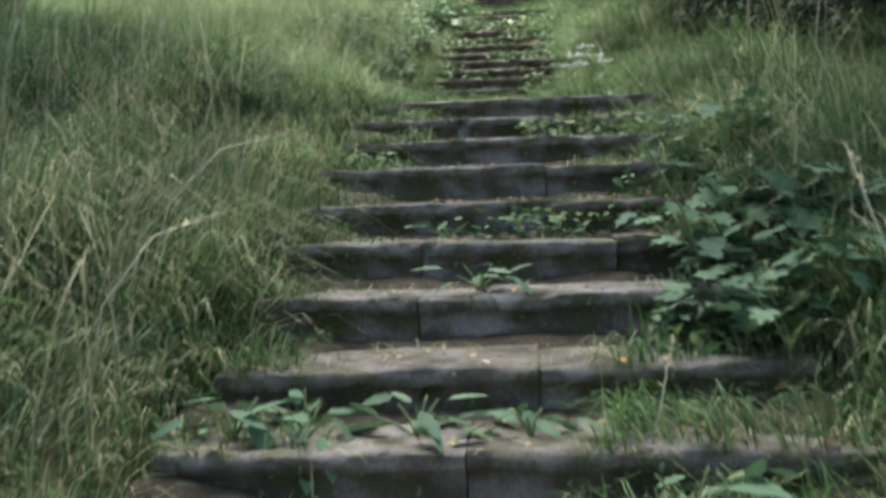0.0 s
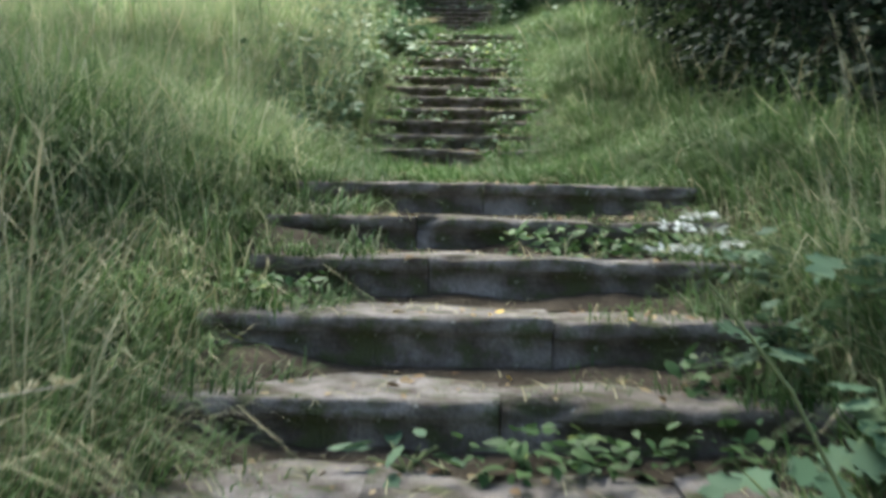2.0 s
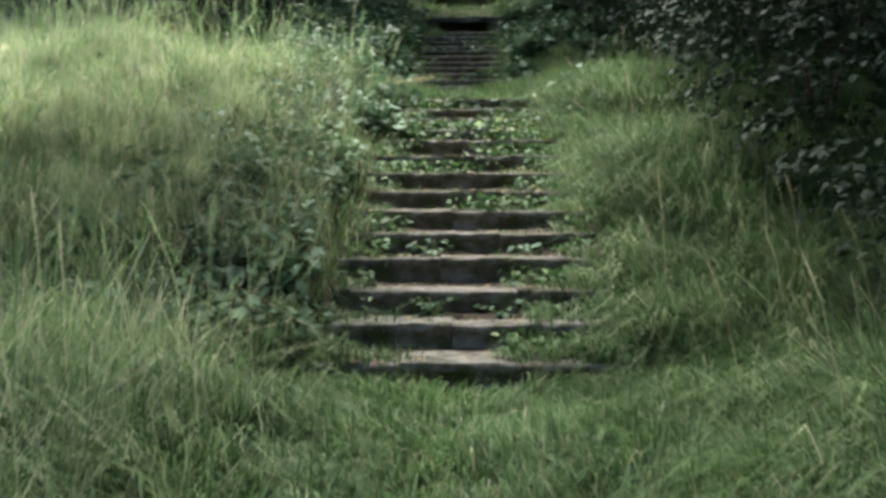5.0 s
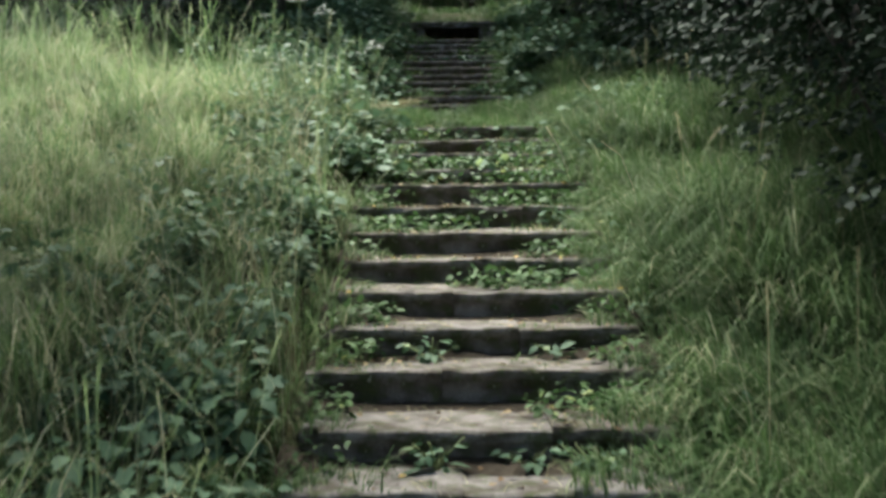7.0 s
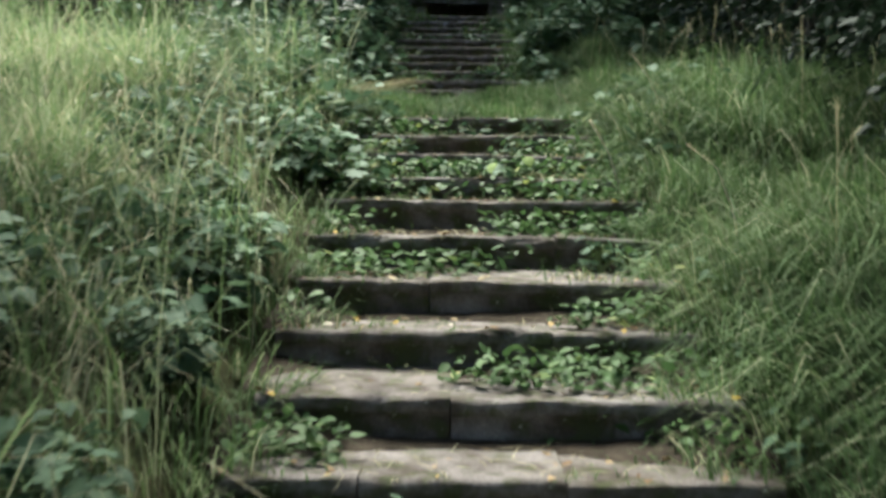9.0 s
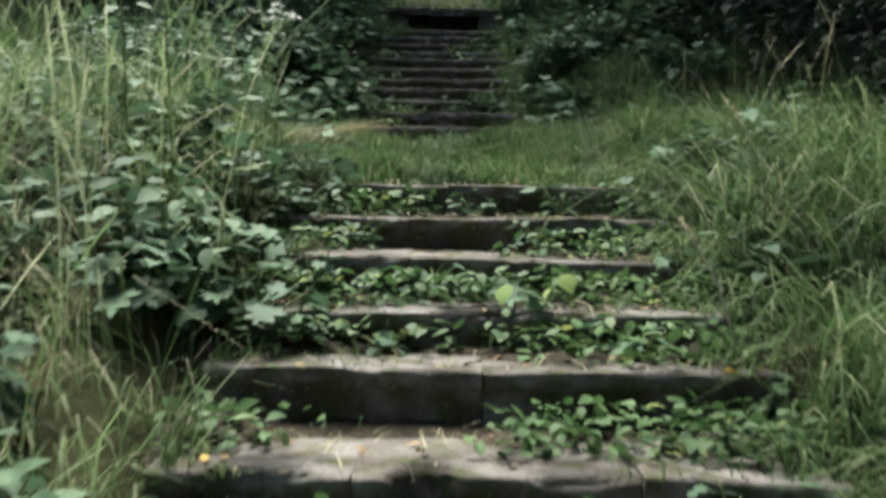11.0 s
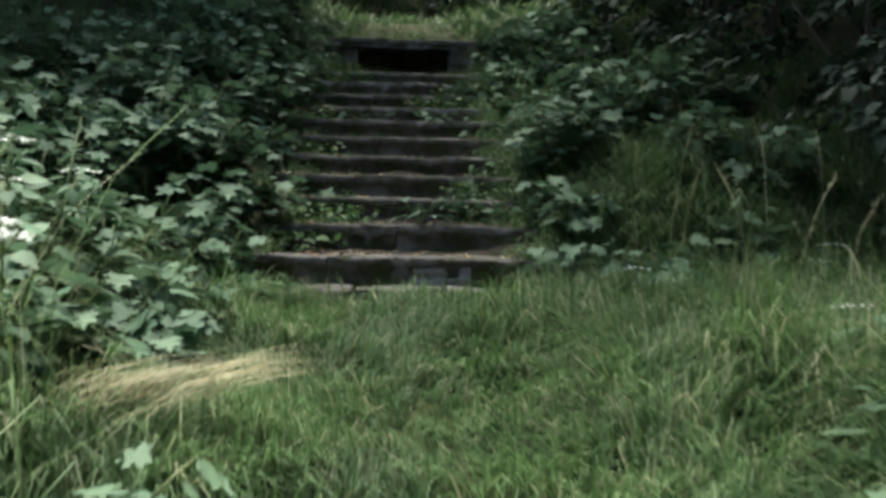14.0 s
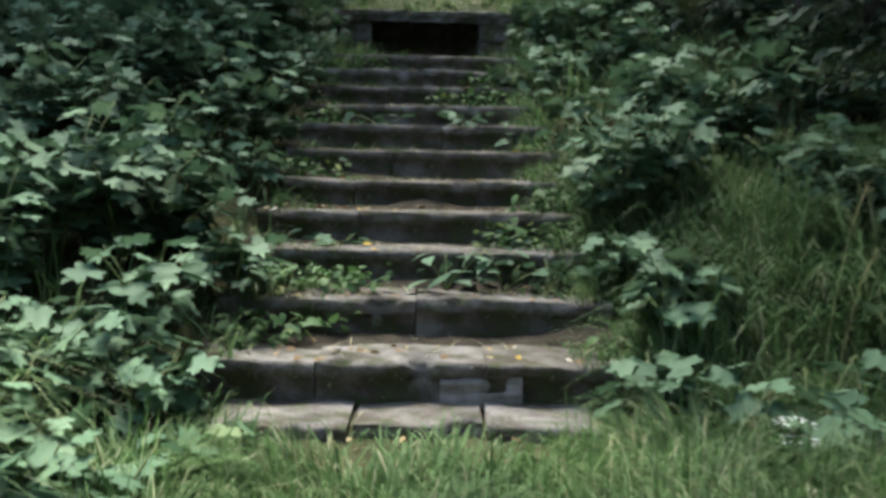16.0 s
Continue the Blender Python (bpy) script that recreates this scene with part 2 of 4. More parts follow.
def leaf_shape(kind):
    """Outline of one leaf along +x with its base at 0 and a length of 1, as a fan from the midrib."""
    if kind == "lobed":
        pts = [(0, 0), (0.02, 0.18), (-0.08, 0.34), (0.12, 0.36), (0.2, 0.55), (0.36, 0.4), (0.42, 0.22), (0.58, 0.36), (0.76, 0.36), (0.74, 0.16), (1, 0)]
    elif kind == "ovate":
        pts = [(0, 0), (0.1, 0.17), (0.3, 0.29), (0.55, 0.26), (0.8, 0.13), (1, 0)]
    elif kind == "toothed":
        pts = [(0, 0), (0.05, 0.16), (0.14, 0.24), (0.2, 0.22), (0.3, 0.31), (0.37, 0.27), (0.5, 0.28), (0.56, 0.22), (0.7, 0.19), (0.76, 0.12), (1, 0)]
    elif kind == "dock":
        pts = [(0, 0), (0.12, 0.02), (0.2, 0.1), (0.3, 0.15), (0.42, 0.13), (0.55, 0.17), (0.68, 0.12), (0.84, 0.1), (1, 0)]
    else:
        pts = [(0, 0), (0.1, 0.09), (0.4, 0.15), (0.75, 0.1), (1, 0)]
    verts, faces = [], []
    n = len(pts)
    for px, py in pts:
        bow = -0.22 * px * px
        verts.append((px, 0, bow))
        verts.append((px, py, bow + 0.28 * py - 0.5 * py * py))
        verts.append((px, -py, bow + 0.28 * py - 0.5 * py * py))
    for i in range(n - 1):
        a, b = 3 * i, 3 * i + 3
        for k in (1, 2):
            if i == 0:
                f = (a, b + k, b)
            elif i == n - 2:
                f = (a, a + k, b)
            else:
                f = (a, a + k, b + k, b)
            faces.append(f if k == 2 else f[::-1])
    return np.array(verts), faces


SHAPES = {k: leaf_shape(k) for k in ("lobed", "ovate", "toothed", "dock", "narrow")}


def foliage(name, places, azimuth, tilt, size, shape, material, roll=None):
    """Many leaves in one mesh. tilt: upwards from level, in radians."""
    v, faces = SHAPES[shape]
    n = len(places)
    ca, sa, ct, st = np.cos(azimuth), np.sin(azimuth), np.cos(tilt), np.sin(tilt)
    ro = rnd.normal(0, 0.35, n) if roll is None else roll
    ax = np.stack([ca * ct, sa * ct, st], 1)
    side0 = np.stack([-sa, ca, np.zeros(n)], 1)
    up0 = np.cross(ax, side0)
    ay = side0 * np.cos(ro)[:, None] + up0 * np.sin(ro)[:, None]
    az_ = np.cross(ax, ay)
    out = np.asarray(places)[:, None] + size[:, None, None] * (v[None, :, 0, None] * ax[:, None] + v[None, :, 1, None] * ay[:, None] + v[None, :, 2, None] * az_[:, None])
    flat = np.array([i for f in faces for i in f])
    sizes = np.array([len(f) for f in faces])
    loops = (flat[None] + len(v) * np.arange(n)[:, None]).ravel()
    return fast_mesh(name, out.reshape(-1, 3), loops, np.tile(sizes, n), material)


# ---------------------------------------------------------------- ground
def build_ground():
    fx, fy = np.arange(-5, 5.01, 0.1), np.arange(-2, 31, 0.1)
    far = np.array([6, 7.5, 9, 11, 14, 18, 24, 32, 45, 65, 100, 160, 250, 380])
    xs = np.concatenate([-far[::-1], fx, far])
    ys = np.concatenate([-far[::-1] + 3, fy, 26 + far[1:]])
    gx, gy = np.meshgrid(xs, ys)
    gz = ground_z(gx, gy)
    nx, ny = len(xs), len(ys)
    verts = np.stack([gx, gy, gz], 2).reshape(-1, 3)
    i, j = np.meshgrid(np.arange(nx - 1), np.arange(ny - 1))
    a = (j * nx + i).ravel()
    loops = np.stack([a, a + 1, a + nx + 1, a + nx], 1).ravel()
    ob = new("ground", fast_mesh("ground", verts, loops, np.full(len(a), 4), EARTH))
    tagged(ob, "dark mossy earth of an overgrown hillside", "ground", kind="structure")


build_ground()


# ---------------------------------------------------------------- stone stairs
def stone_block(x0, x1, depth, height, rough=1.0, lip=0.028):
    """One worn stone: a rounded nosing profile drawn out along x, chipped and uneven."""
    prof = [(lip * 1.4, -height), (lip * 1.15, -height * 0.6), (lip, -0.062), (lip * 0.15, -0.05), (0.0, -0.03), (0.001, -0.013), (0.005, -0.004), (0.014, 0.0), (0.03, 0.001), (depth * 0.5, 0.001), (depth, -0.003)]
    n = max(4, int((x1 - x0) / 0.035))
    verts, faces = [], []
    seed = rnd.uniform(0, 50)
    tip = rnd.normal(0, 0.004)
    for i in range(n + 1):
        x = x0 + (x1 - x0) * i / n
        end = 0.0025 if i in (0, n) else 0.0
        chip = max(0.0, noise.noise((x * 7, seed, 0)) - 0.25) * 0.11 * rough
        for k, (py, pz) in enumerate(prof):
            front = 1.0 if k < 8 else 0.25
            dy = 0.014 * noise.noise((x * 6, seed, k * 0.5)) * front * rough + chip * (1 if 2 < k < 8 else 0.2)
            dz = 0.007 * noise.noise((x * 5, seed + 9, k * 0.4)) * rough - (chip * 0.6 if 2 < k < 8 else 0) + tip * (i / n - 0.5) * 2
            xx = x + (end if i == 0 else -end) * (1 if k < 8 else 0.3)
            verts.append((xx, py + dy + end * (1 if k < 8 else 0), pz + dz - end * 0.4))
    m = len(prof)
    for i in range(n):
        for k in range(m - 1):
            a = i * m + k
            faces.append((a, a + m, a + m + 1, a + 1))
    for first, step in ((0, 1), (n * m, -1)):
        base = len(verts)
        verts += [verts[first + k] for k in range(m)]
        faces.append(tuple(base + k for k in range(m))[::step])
    return mesh_from("stone_block", verts, faces, STONE, True)


def build_stairs(number, run, x0, x1):
    root = empty("stairs_%d" % number, (x0 + x1) / 2, run[0][0], run[0][1] - 0.16, "worn grey stone garden steps, mossy and partly overgrown", "stairs", "flights of stone steps", "structure")
    cx, cy, cz = root.location
    for i, (y, z) in enumerate(run):
        nxt = run[i + 1][0] if i + 1 < len(run) else y + 0.42
        depth = nxt - y + 0.05
        cuts = [x0 + rnd.uniform(-0.05, 0.03)]
        joints = [0.3, 0.68] if i % 4 == 0 else ([0.45] if i % 4 == 1 else ([0.62] if i % 4 == 2 else [0.33]))
        cuts += [x0 + (x1 - x0) * (j + rnd.uniform(-0.06, 0.06)) for j in joints]
        cuts.append(x1 + rnd.uniform(-0.03, 0.05))
        for a, b in zip(cuts, cuts[1:]):
            me = stone_block(a - (a + b) / 2 + 0.0003, b - (a + b) / 2 - 0.0003, depth, 0.21)
            part("stone_block", me, root, pose((a + b) / 2 - cx, y - cy + rnd.normal(0, 0.005), z - cz + rnd.normal(0, 0.003), rnd.normal(0.6, 0.7), rnd.normal(0, 0.4), rnd.normal(0, 0.5)))
    return root


for number, (run, x0, x1) in enumerate(FLIGHTS, 1):
    build_stairs(number, run, x0, x1)

# one pale smooth stone let into the lowest step of the top flight
pale, pnt, pb = shader("pale_stone", 0.85, 0.2)
pnt.links.new(ramp(pnt, noise_tex(pnt, 18, 5), [(0.3, (0.13, 0.118, 0.102)), (0.7, (0.27, 0.25, 0.228))]), pb.inputs["Base Color"])
bump(pnt, pb, noise_tex(pnt, 70, 4), 0.4, 0.006)
me = stone_block(-0.15, 0.15, 0.3, 0.12, 1.2, 0.004)
me.materials[0] = pale
stone = new("facing_stone", me)
stone.matrix_world = pose(-0.235, 19.135, 4.968, 0, 0, 0.3)
tagged(stone, "pale squared facing stone set in a riser", "stone")


def stone_hollow():
    """A dark hollow above the top step: two jambs of rough stones, a pale capstone over them."""
    root = empty("stone_hollow", -0.48, 25.4, 6.62, "low dark stone hollow under a pale capstone", "stonework")
    for side in (-1, 1):
        for k in range(3):
            part("jamb_stone", stone_block(-0.15, 0.15, 0.9, 0.17, 1.5, 0.004), root, pose(side * 0.66, rnd.normal(0, 0.02), 0.16 + 0.165 * k, 0, 0, rnd.normal(0, 2)))
    for k in range(4):
        part("back_stone", stone_block(-0.75, 0.75, 0.2, 0.17, 1.5, 0.004), root, pose(0, 0.78, 0.16 + 0.15 * k))
    for k, w in enumerate((0.4, 0.62)):
        part("capstone", stone_block(-w + 0.002, w - 0.002, 1.15, 0.1, 1.4, 0.01), root, pose(-0.56 + k * 1.02, -0.08 + 0.03 * k, 0.59, 0.5, 0, rnd.normal(0, 1)), "pale weathered capstone")


stone_hollow()


def apron():
    """Worn slabs set flush in the earth before the top flight."""
    root = empty("stone_apron", -0.48, 18.95, 4.84, "worn flat stone slabs at the foot of the steps", "paving")
    for a, b in ((-0.66, -0.2), (-0.2, 0.24), (0.24, 0.62)):
        part("slab", stone_block(a + 0.006, b - 0.006, 0.38, 0.1, 1.3, 0.004), root, pose(0, -0.12 + rnd.normal(0, 0.02), 0.032 + rnd.normal(0, 0.004), 0.5, 0, rnd.normal(0, 1)))


apron()


def build_soil():
    """Soil and rotted leaves heaped where each tread meets the next riser."""
    for number, (run, x0, x1) in enumerate(FLIGHTS):
        verts, loops = [], []
        for i, (y, z) in enumerate(run[:-1]):
            yn = run[i + 1][0]
            xs = np.arange(x0 - 0.05, x1 + 0.06, 0.04)
            hs = 0.010 + 0.035 * np.clip(wobble(xs * 3 + i * 7, xs + i, 2.3, i), 0, 1) + 0.008 * rnd.random(len(xs))
            w = 0.10 + 0.10 * np.clip(wobble(xs, xs * 2 + 5 * i, 3.1, i + 2) + 0.4, 0, 1.3)
            edge = np.clip((np.abs(xs - (x0 + x1) / 2) - 0.55) / 0.35, 0, 1)
            hs = hs + 0.05 * edge
            w = np.minimum(w + 0.2 * edge, yn - y - 0.05)
            b0 = len(verts)
            for x, h, ww in zip(xs, hs, w):
                verts += [(x, yn - ww, z - 0.006), (x, yn - ww * 0.6, z + h * 0.55 + rnd.normal(0, 0.003)), (x, yn - ww * 0.2, z + h), (x, yn + 0.02, z + h * 1.1)]
            for k in range(len(xs) - 1):
                for q in range(3):
                    a = b0 + 4 * k + q
                    loops += [a, a + 4, a + 5, a + 1]
        ob = new("soil", fast_mesh("soil", verts, loops, np.full(len(loops) // 4, 4), SOIL))
        tagged(ob, "dark crumbly soil gathered on the stone treads", "soil", kind="stuff")


build_soil()


# ---------------------------------------------------------------- grass
def scatter(n, xa, xb, ya, yb):
    return rnd.uniform(xa, xb, n), rnd.uniform(ya, yb, n)


def tread_z(x, y):
    """The walking surface: treads on the stair, ground elsewhere."""
    z = ground_z(x, y)
    s = off_stair(x, y)
    top = np.full(len(x), -9.0)
    for run, _, _ in FLIGHTS:
        ys, zs = np.array([p[0] for p in run]), np.array([p[1] for p in run])
        k = np.searchsorted(ys, y) - 1
        ok = (k >= 0) & (y < ys[-1] + 0.42)
        top = np.where(ok, zs[np.clip(k, 0, len(zs) - 1)], top)
    return np.where((s < 0.02) & (top > z), top - 0.005, z)


def sward(name, label, n, xa, xb, ya, yb, h0, h1, width, lean, material, keep, droop=1.0, az=None, clump=0.55):
    x, y = scatter(n, xa, xb, ya, yb)
    tuft = 0.5 + 0.5 * wobble(x, y, 5.3, h0 * 9) * 1.0
    ok = keep(x, y) & (rnd.random(n) < 1 - clump + clump * tuft)
    x, y = x[ok], y[ok]
    # gather blades into tufts
    cell = 0.13
    u, v = 0.8 * x + 0.6 * y, 0.8 * y - 0.6 * x
    jx, jy = np.floor(u / cell), np.floor(v / cell)
    hx = np.modf(np.sin(jx * 12.9898 + jy * 78.233) * 43758.5453)[0]
    hy = np.modf(np.sin(jx * 39.346 + jy * 11.135) * 24634.6345)[0]
    pull = 0.5 * rnd.random(len(x))
    x = x + pull * 1.2 * hx * cell
    y = y + pull * 1.2 * hy * cell
    m = len(x)
    patch = 0.72 + 0.3 * wobble(x, y, 2.3, 4) + 0.22 * wobble(x, y, 5.5, 1) + 0.25 * hx
    h = rnd.uniform(h0, h1, m) * np.clip(patch, 0.4, 1.3)
    s = off_stair(x, y)
    h = h * np.clip(0.62 + s * 0.7, 0.5, 1.0)
    a = None
    if az is not None:
        a = az(x, y) + rnd.normal(0, 0.7, m)
    # neighbouring tufts fall different ways
    cx, cy = np.floor(u / 0.31), np.floor(v / 0.31)
    fall = np.modf(np.sin(cx * 71.17 + cy * 23.71) * 15731.743)[0] * 1.7
    if a is None:
        a = fall * 1.9 + rnd.normal(0, 0.75, m)
    else:
        a = a + fall
    le = np.clip(rnd.normal(lean, 0.32, m), 0.05, 1.35)
    me = blades(name, x, y, tread_z(x, y) - 0.01, h, width * rnd.uniform(0.6, 1.4, m), le, material, a, droop)
    return tagged(new(name, me), label, "grass", kind="stuff")


def inward(x, y):
    return np.where(x > np.interp(y, MID_Y, MID_X), math.pi, 0.0)


beside = lambda x, y: off_stair(x, y) > rnd.normal(0.02, 0.05, len(x))  # noqa: E731
on_flat = lambda x, y: ((y > 6.98) & (y < 9.6)) | ((y > 16.35) & (y < 18.55))  # noqa: E731


def thin_path(x, y):
    """Grass of the landings, worn thin along the middle."""
    mid = np.abs(x - np.interp(y, MID_Y, MID_X))
    return on_flat(x, y) & (rnd.random(len(x)) < 0.75 + mid * 0.4)


def meadow(x, y):
    """Open grass, thinned where the nettles stand."""
    s = off_stair(x, y)
    nettles = (y > 9.3) & (y < 16.2) & (s < 1.0)
    return (s > rnd.normal(0.02, 0.05, len(x))) & ~(nettles & (rnd.random(len(x)) < 0.72))


def fringe(x, y):
    """Grass that has crept in over the ends of the steps, in drifts."""
    s = off_stair(x, y)
    left = x < np.interp(y, MID_Y, MID_X)
    reach = 0.13 + 0.12 * wobble(x * 0.3, y, 2.4, 5)
    reach = reach + np.where(left, np.interp(y, [2.0, 3.0, 4.2, 5.2, 5.8, 10.4, 10.9], [0.3, 0.22, 0.1, 0.12, 0.32, 0.28, 0.0]), np.interp(y, [0, 3.2, 3.9, 4.8, 9.3, 10.4, 11.4, 12.5], [0.55, 0.5, 0.22, 0.0, 0.5, 0.4, 0.1, 0.0]))
    reach = reach + np.where(y > 22, 0.1, 0)
    return (s > -reach) & (s < 0.12)


sward("tall_grass", "tall uncut green grass beside the lower steps", 40000, -3.6, 3.2, 0.4, 6.9, 0.3, 0.68, 0.006, 0.75, GREEN, beside, 1.0, inward)
sward("tall_grass", "pale dry grass mixed in beside the lower steps", 46000, -3.2, 3.0, 0.4, 6.5, 0.3, 0.7, 0.005, 0.85, PALE, beside, 1.1, inward)
sward("tall_grass", "broad green grass blades beside the lower steps", 22000, -3.2, 3.0, 0.4, 7.5, 0.25, 0.6, 0.010, 0.8, LUSH, beside, 1.1)
sward("tall_grass", "tall pale seeding meadow grass on the open slope", 100000, -6.5, -1.0, 5.8, 16.0, 0.35, 0.95, 0.0045, 0.75, PALE, meadow, 1.1)
sward("tall_grass", "green undergrowth of the open meadow slope", 40000, -5.0, -1.0, 5.8, 17.0, 0.22, 0.6, 0.010, 0.8, LUSH, meadow, 1.1)
sward("tall_grass", "arching long green grass beside the middle steps", 50000, 0.6, 3.0, 6.5, 16.5, 0.35, 0.8, 0.008, 0.85, LUSH, beside, 1.15, inward)
sward("tall_grass", "mixed green and dry grass beside the steps", 22000, 0.7, 3.6, 6.5, 18.0, 0.35, 0.8, 0.005, 0.6, GREEN, beside)
sward("step_fringe", "grass creeping in over the ends of the steps", 44000, -1.5, 1.1, 0.8, 26.0, 0.22, 0.5, 0.006, 0.7, GREEN, fringe, 1.1, inward, 0.4)
sward("step_fringe", "green blades hanging over the ends of the steps", 24000, -1.5, 1.1, 0.8, 26.0, 0.2, 0.4, 0.009, 0.85, LUSH, fringe, 1.1, inward, 0.4)
sward("landing_grass", "trampled green grass on the lower landing", 26000, -1.2, 1.0, 6.95, 9.65, 0.28, 0.66, 0.006, 0.75, GREEN, thin_path, 1.0, None, 0.2)
sward("landing_grass", "trampled green grass on the upper landing", 34000, -1.4, 1.0, 16.35, 18.85, 0.26, 0.66, 0.006, 0.75, GREEN, thin_path, 1.0, None, 0.2)
sward("wood_floor_grass", "dark grass on the woodland slope above the stairs", 10000, -3.0, 2.4, 26.4, 27.7, 0.15, 0.4, 0.012, 0.7, LUSH, lambda x, y: x == x)
sward("landing_grass", "longer grass at the sides of the lower landing", 14000, -1.6, 1.4, 6.85, 9.95, 0.25, 0.6, 0.007, 0.65, LUSH, lambda x, y: off_stair(x, y) > -0.6 + 0.25 * rnd.random(len(x)))
sward("step_fringe", "long grass closing round the foot of the middle steps", 9000, -1.5, 1.0, 9.3, 10.7, 0.3, 0.62, 0.007, 0.7, GREEN,
      lambda x, y: np.abs(x + 0.33) > 0.5 + (y - 9.5) * 0.3 + 0.1 * rnd.random(len(x)), 1.1, inward, 0.2)
sward("landing_grass", "thick grass on the upper landing", 46000, -3.4, 3.2, 16.2, 19.3, 0.22, 0.6, 0.006, 0.65, GREEN, lambda x, y: (off_stair(x, y) > -0.75 + 0.5 * rnd.random(len(x))) & (y < 18.5 + 0.4 * np.abs(x + 0.45)))
sward("landing_grass", "broad green blades on the upper landing", 22000, -2.4, 3.2, 16.3, 19.3, 0.15, 0.4, 0.010, 0.8, LUSH, lambda x, y: (off_stair(x, y) > -0.5 + 0.5 * rnd.random(len(x))) & (y < 18.5 + 0.4 * np.abs(x + 0.45)))
sward("shade_grass", "dark green woodland grass beside the top steps", 30000, -4.5, 3.5, 19.0, 27.0, 0.2, 0.55, 0.009, 0.75, LUSH, beside)
sward("landing_grass", "pale wispy grass over the upper landing", 16000, -2.2, 2.6, 16.4, 18.6, 0.3, 0.66, 0.0045, 0.7, PALE, lambda x, y: off_stair(x, y) > -0.5 + 0.4 * rnd.random(len(x)), 1.1)
sward("tall_grass", "long pale strands arching out of the green grass", 9000, 0.4, 2.4, 7.0, 16.0, 0.45, 0.85, 0.005, 0.9, PALE, beside, 1.15, inward)
sward("shade_grass", "arching grass at the foot of the top steps", 20000, 0.2, 2.6, 18.6, 21.2, 0.2, 0.5, 0.008, 0.8, LUSH, beside, 1.1, inward)
sward("step_fringe", "dry grass strands over the ends of the steps", 14000, -1.5, 1.1, 1.0, 16.0, 0.22, 0.5, 0.004, 0.8, PALE, fringe, 1.1, inward, 0.4)
sward("shade_grass", "sunlit grass in the clearing beyond the stairs", 30000, -7.0, 7.0, 27.6, 38.0, 0.3, 0.6, 0.03, 0.5, LUSH, lambda x, y: x == x)
sward("far_grass", "open meadow grass further up the slope", 46000, -16.0, -5.5, -2.0, 24.0, 0.4, 0.9, 0.018, 0.6, PALE, lambda x, y: x == x)
sward("step_grass", "sparse grass tufts rooted in the step joints", 26000, -1.3, 0.9, 0.6, 25.0, 0.08, 0.28, 0.005, 0.75, GREEN,
      lambda x, y: (off_stair(x, y) < 0) & ~on_flat(x, y) & (wobble(x * 1.7, y * 1.3, 3.1, 1) + np.clip(off_stair(x, y) * 1.4 + 0.75, -0.4, 0.8) > 0.34), 1.1, lambda x, y: np.full(len(x), -math.pi / 2), 0.2)

sward("tall_grass", "long straw-coloured strands arching over the lower grass", 5000, -3.0, -0.9, 1.6, 5.5, 0.4, 0.75, 0.0045, 0.85, STRAW, beside, 1.2, inward)
sward("tall_grass", "a few bleached strands in the grass beside the lower steps", 1600, 0.8, 2.6, 1.6, 6.5, 0.4, 0.75, 0.0045, 0.7, STRAW, beside, 1.1, inward)
sward("tall_grass", "bleached bent strands over the sunny meadow", 9000, -5.5, -1.4, 8.5, 16.0, 0.5, 0.95, 0.005, 0.95, STRAW, meadow, 1.2)
sward("step_grass", "bleached dead grass tufts hanging over the risers", 9000, -1.2, 0.85, 0.6, 16.0, 0.1, 0.3, 0.004, 0.95, STRAW,
      lambda x, y: (off_stair(x, y) < 0) & ~on_flat(x, y) & (wobble(x * 2.3, y * 1.9, 3.7, 6) > 0.55), 1.3, lambda x, y: np.full(len(x), -math.pi / 2), 0.3)


def seed_heads(name, label, n, xa, xb, ya, yb, h0, h1, material):
    """Thin stalks with a drooping, bristled head each."""
    x, y = scatter(n, xa, xb, ya, yb)
    ok = off_stair(x, y) > 0.05
    x, y = x[ok], y[ok]
    verts, loops, sizes = [], [], []
    for px, py in zip(x, y):
        h = rnd.uniform(h0, h1)
        a = rnd.uniform(0, 2 * math.pi)
        lean = rnd.uniform(0.1, 0.5) * h
        root = Vector((px, py, float(ground_z(px, py))))
        d = Vector((math.cos(a), math.sin(a), 0))
        e = Vector((-d.y, d.x, 0))
        prev = len(verts)
        for u, w in ((0, 0.0018), (0.4, 0.0016), (0.75, 0.0013), (0.86, 0.0025), (0.93, 0.003), (1.0, 0.001)):
            c = root + d * lean * u ** 2 + Vector((0, 0, h * (u - 0.25 * max(0, u - 0.7))))
            verts += [c - e * w, c + e * w]
        for k in range(5):
            b = prev + 2 * k
            loops += [b, b + 1, b + 3, b + 2]
            sizes.append(4)
        for _ in range(9):
            u = rnd.uniform(0.78, 1.0)
            c = root + d * lean * u ** 2 + Vector((0, 0, h * (u - 0.25 * max(0, u - 0.7))))
            b = len(verts)
            t = Vector((rnd.normal(0, 0.016), rnd.normal(0, 0.016), 0.018))
            verts += [c, c + t + e * 0.003, c + t * 1.3]
            loops += [b, b + 1, b + 2]
            sizes.append(3)
    tagged(new(name, fast_mesh(name, verts, loops, sizes, material)), label, "grass", kind="stuff")


seed_heads("seeding_grass", "dry bristled seed heads above the lower grass", 500, -3.2, 3.0, 1.5, 6.8, 0.6, 0.95, STRAW)
seed_heads("seeding_grass", "pale seed heads of the sunny meadow", 1500, -5.5, -1.1, 6.0, 17.0, 0.7, 1.1, PALE)
seed_heads("seeding_grass", "seed heads above the grass beside the steps", 160, 0.7, 3.0, 6.5, 19.0, 0.6, 0.95, STRAW)


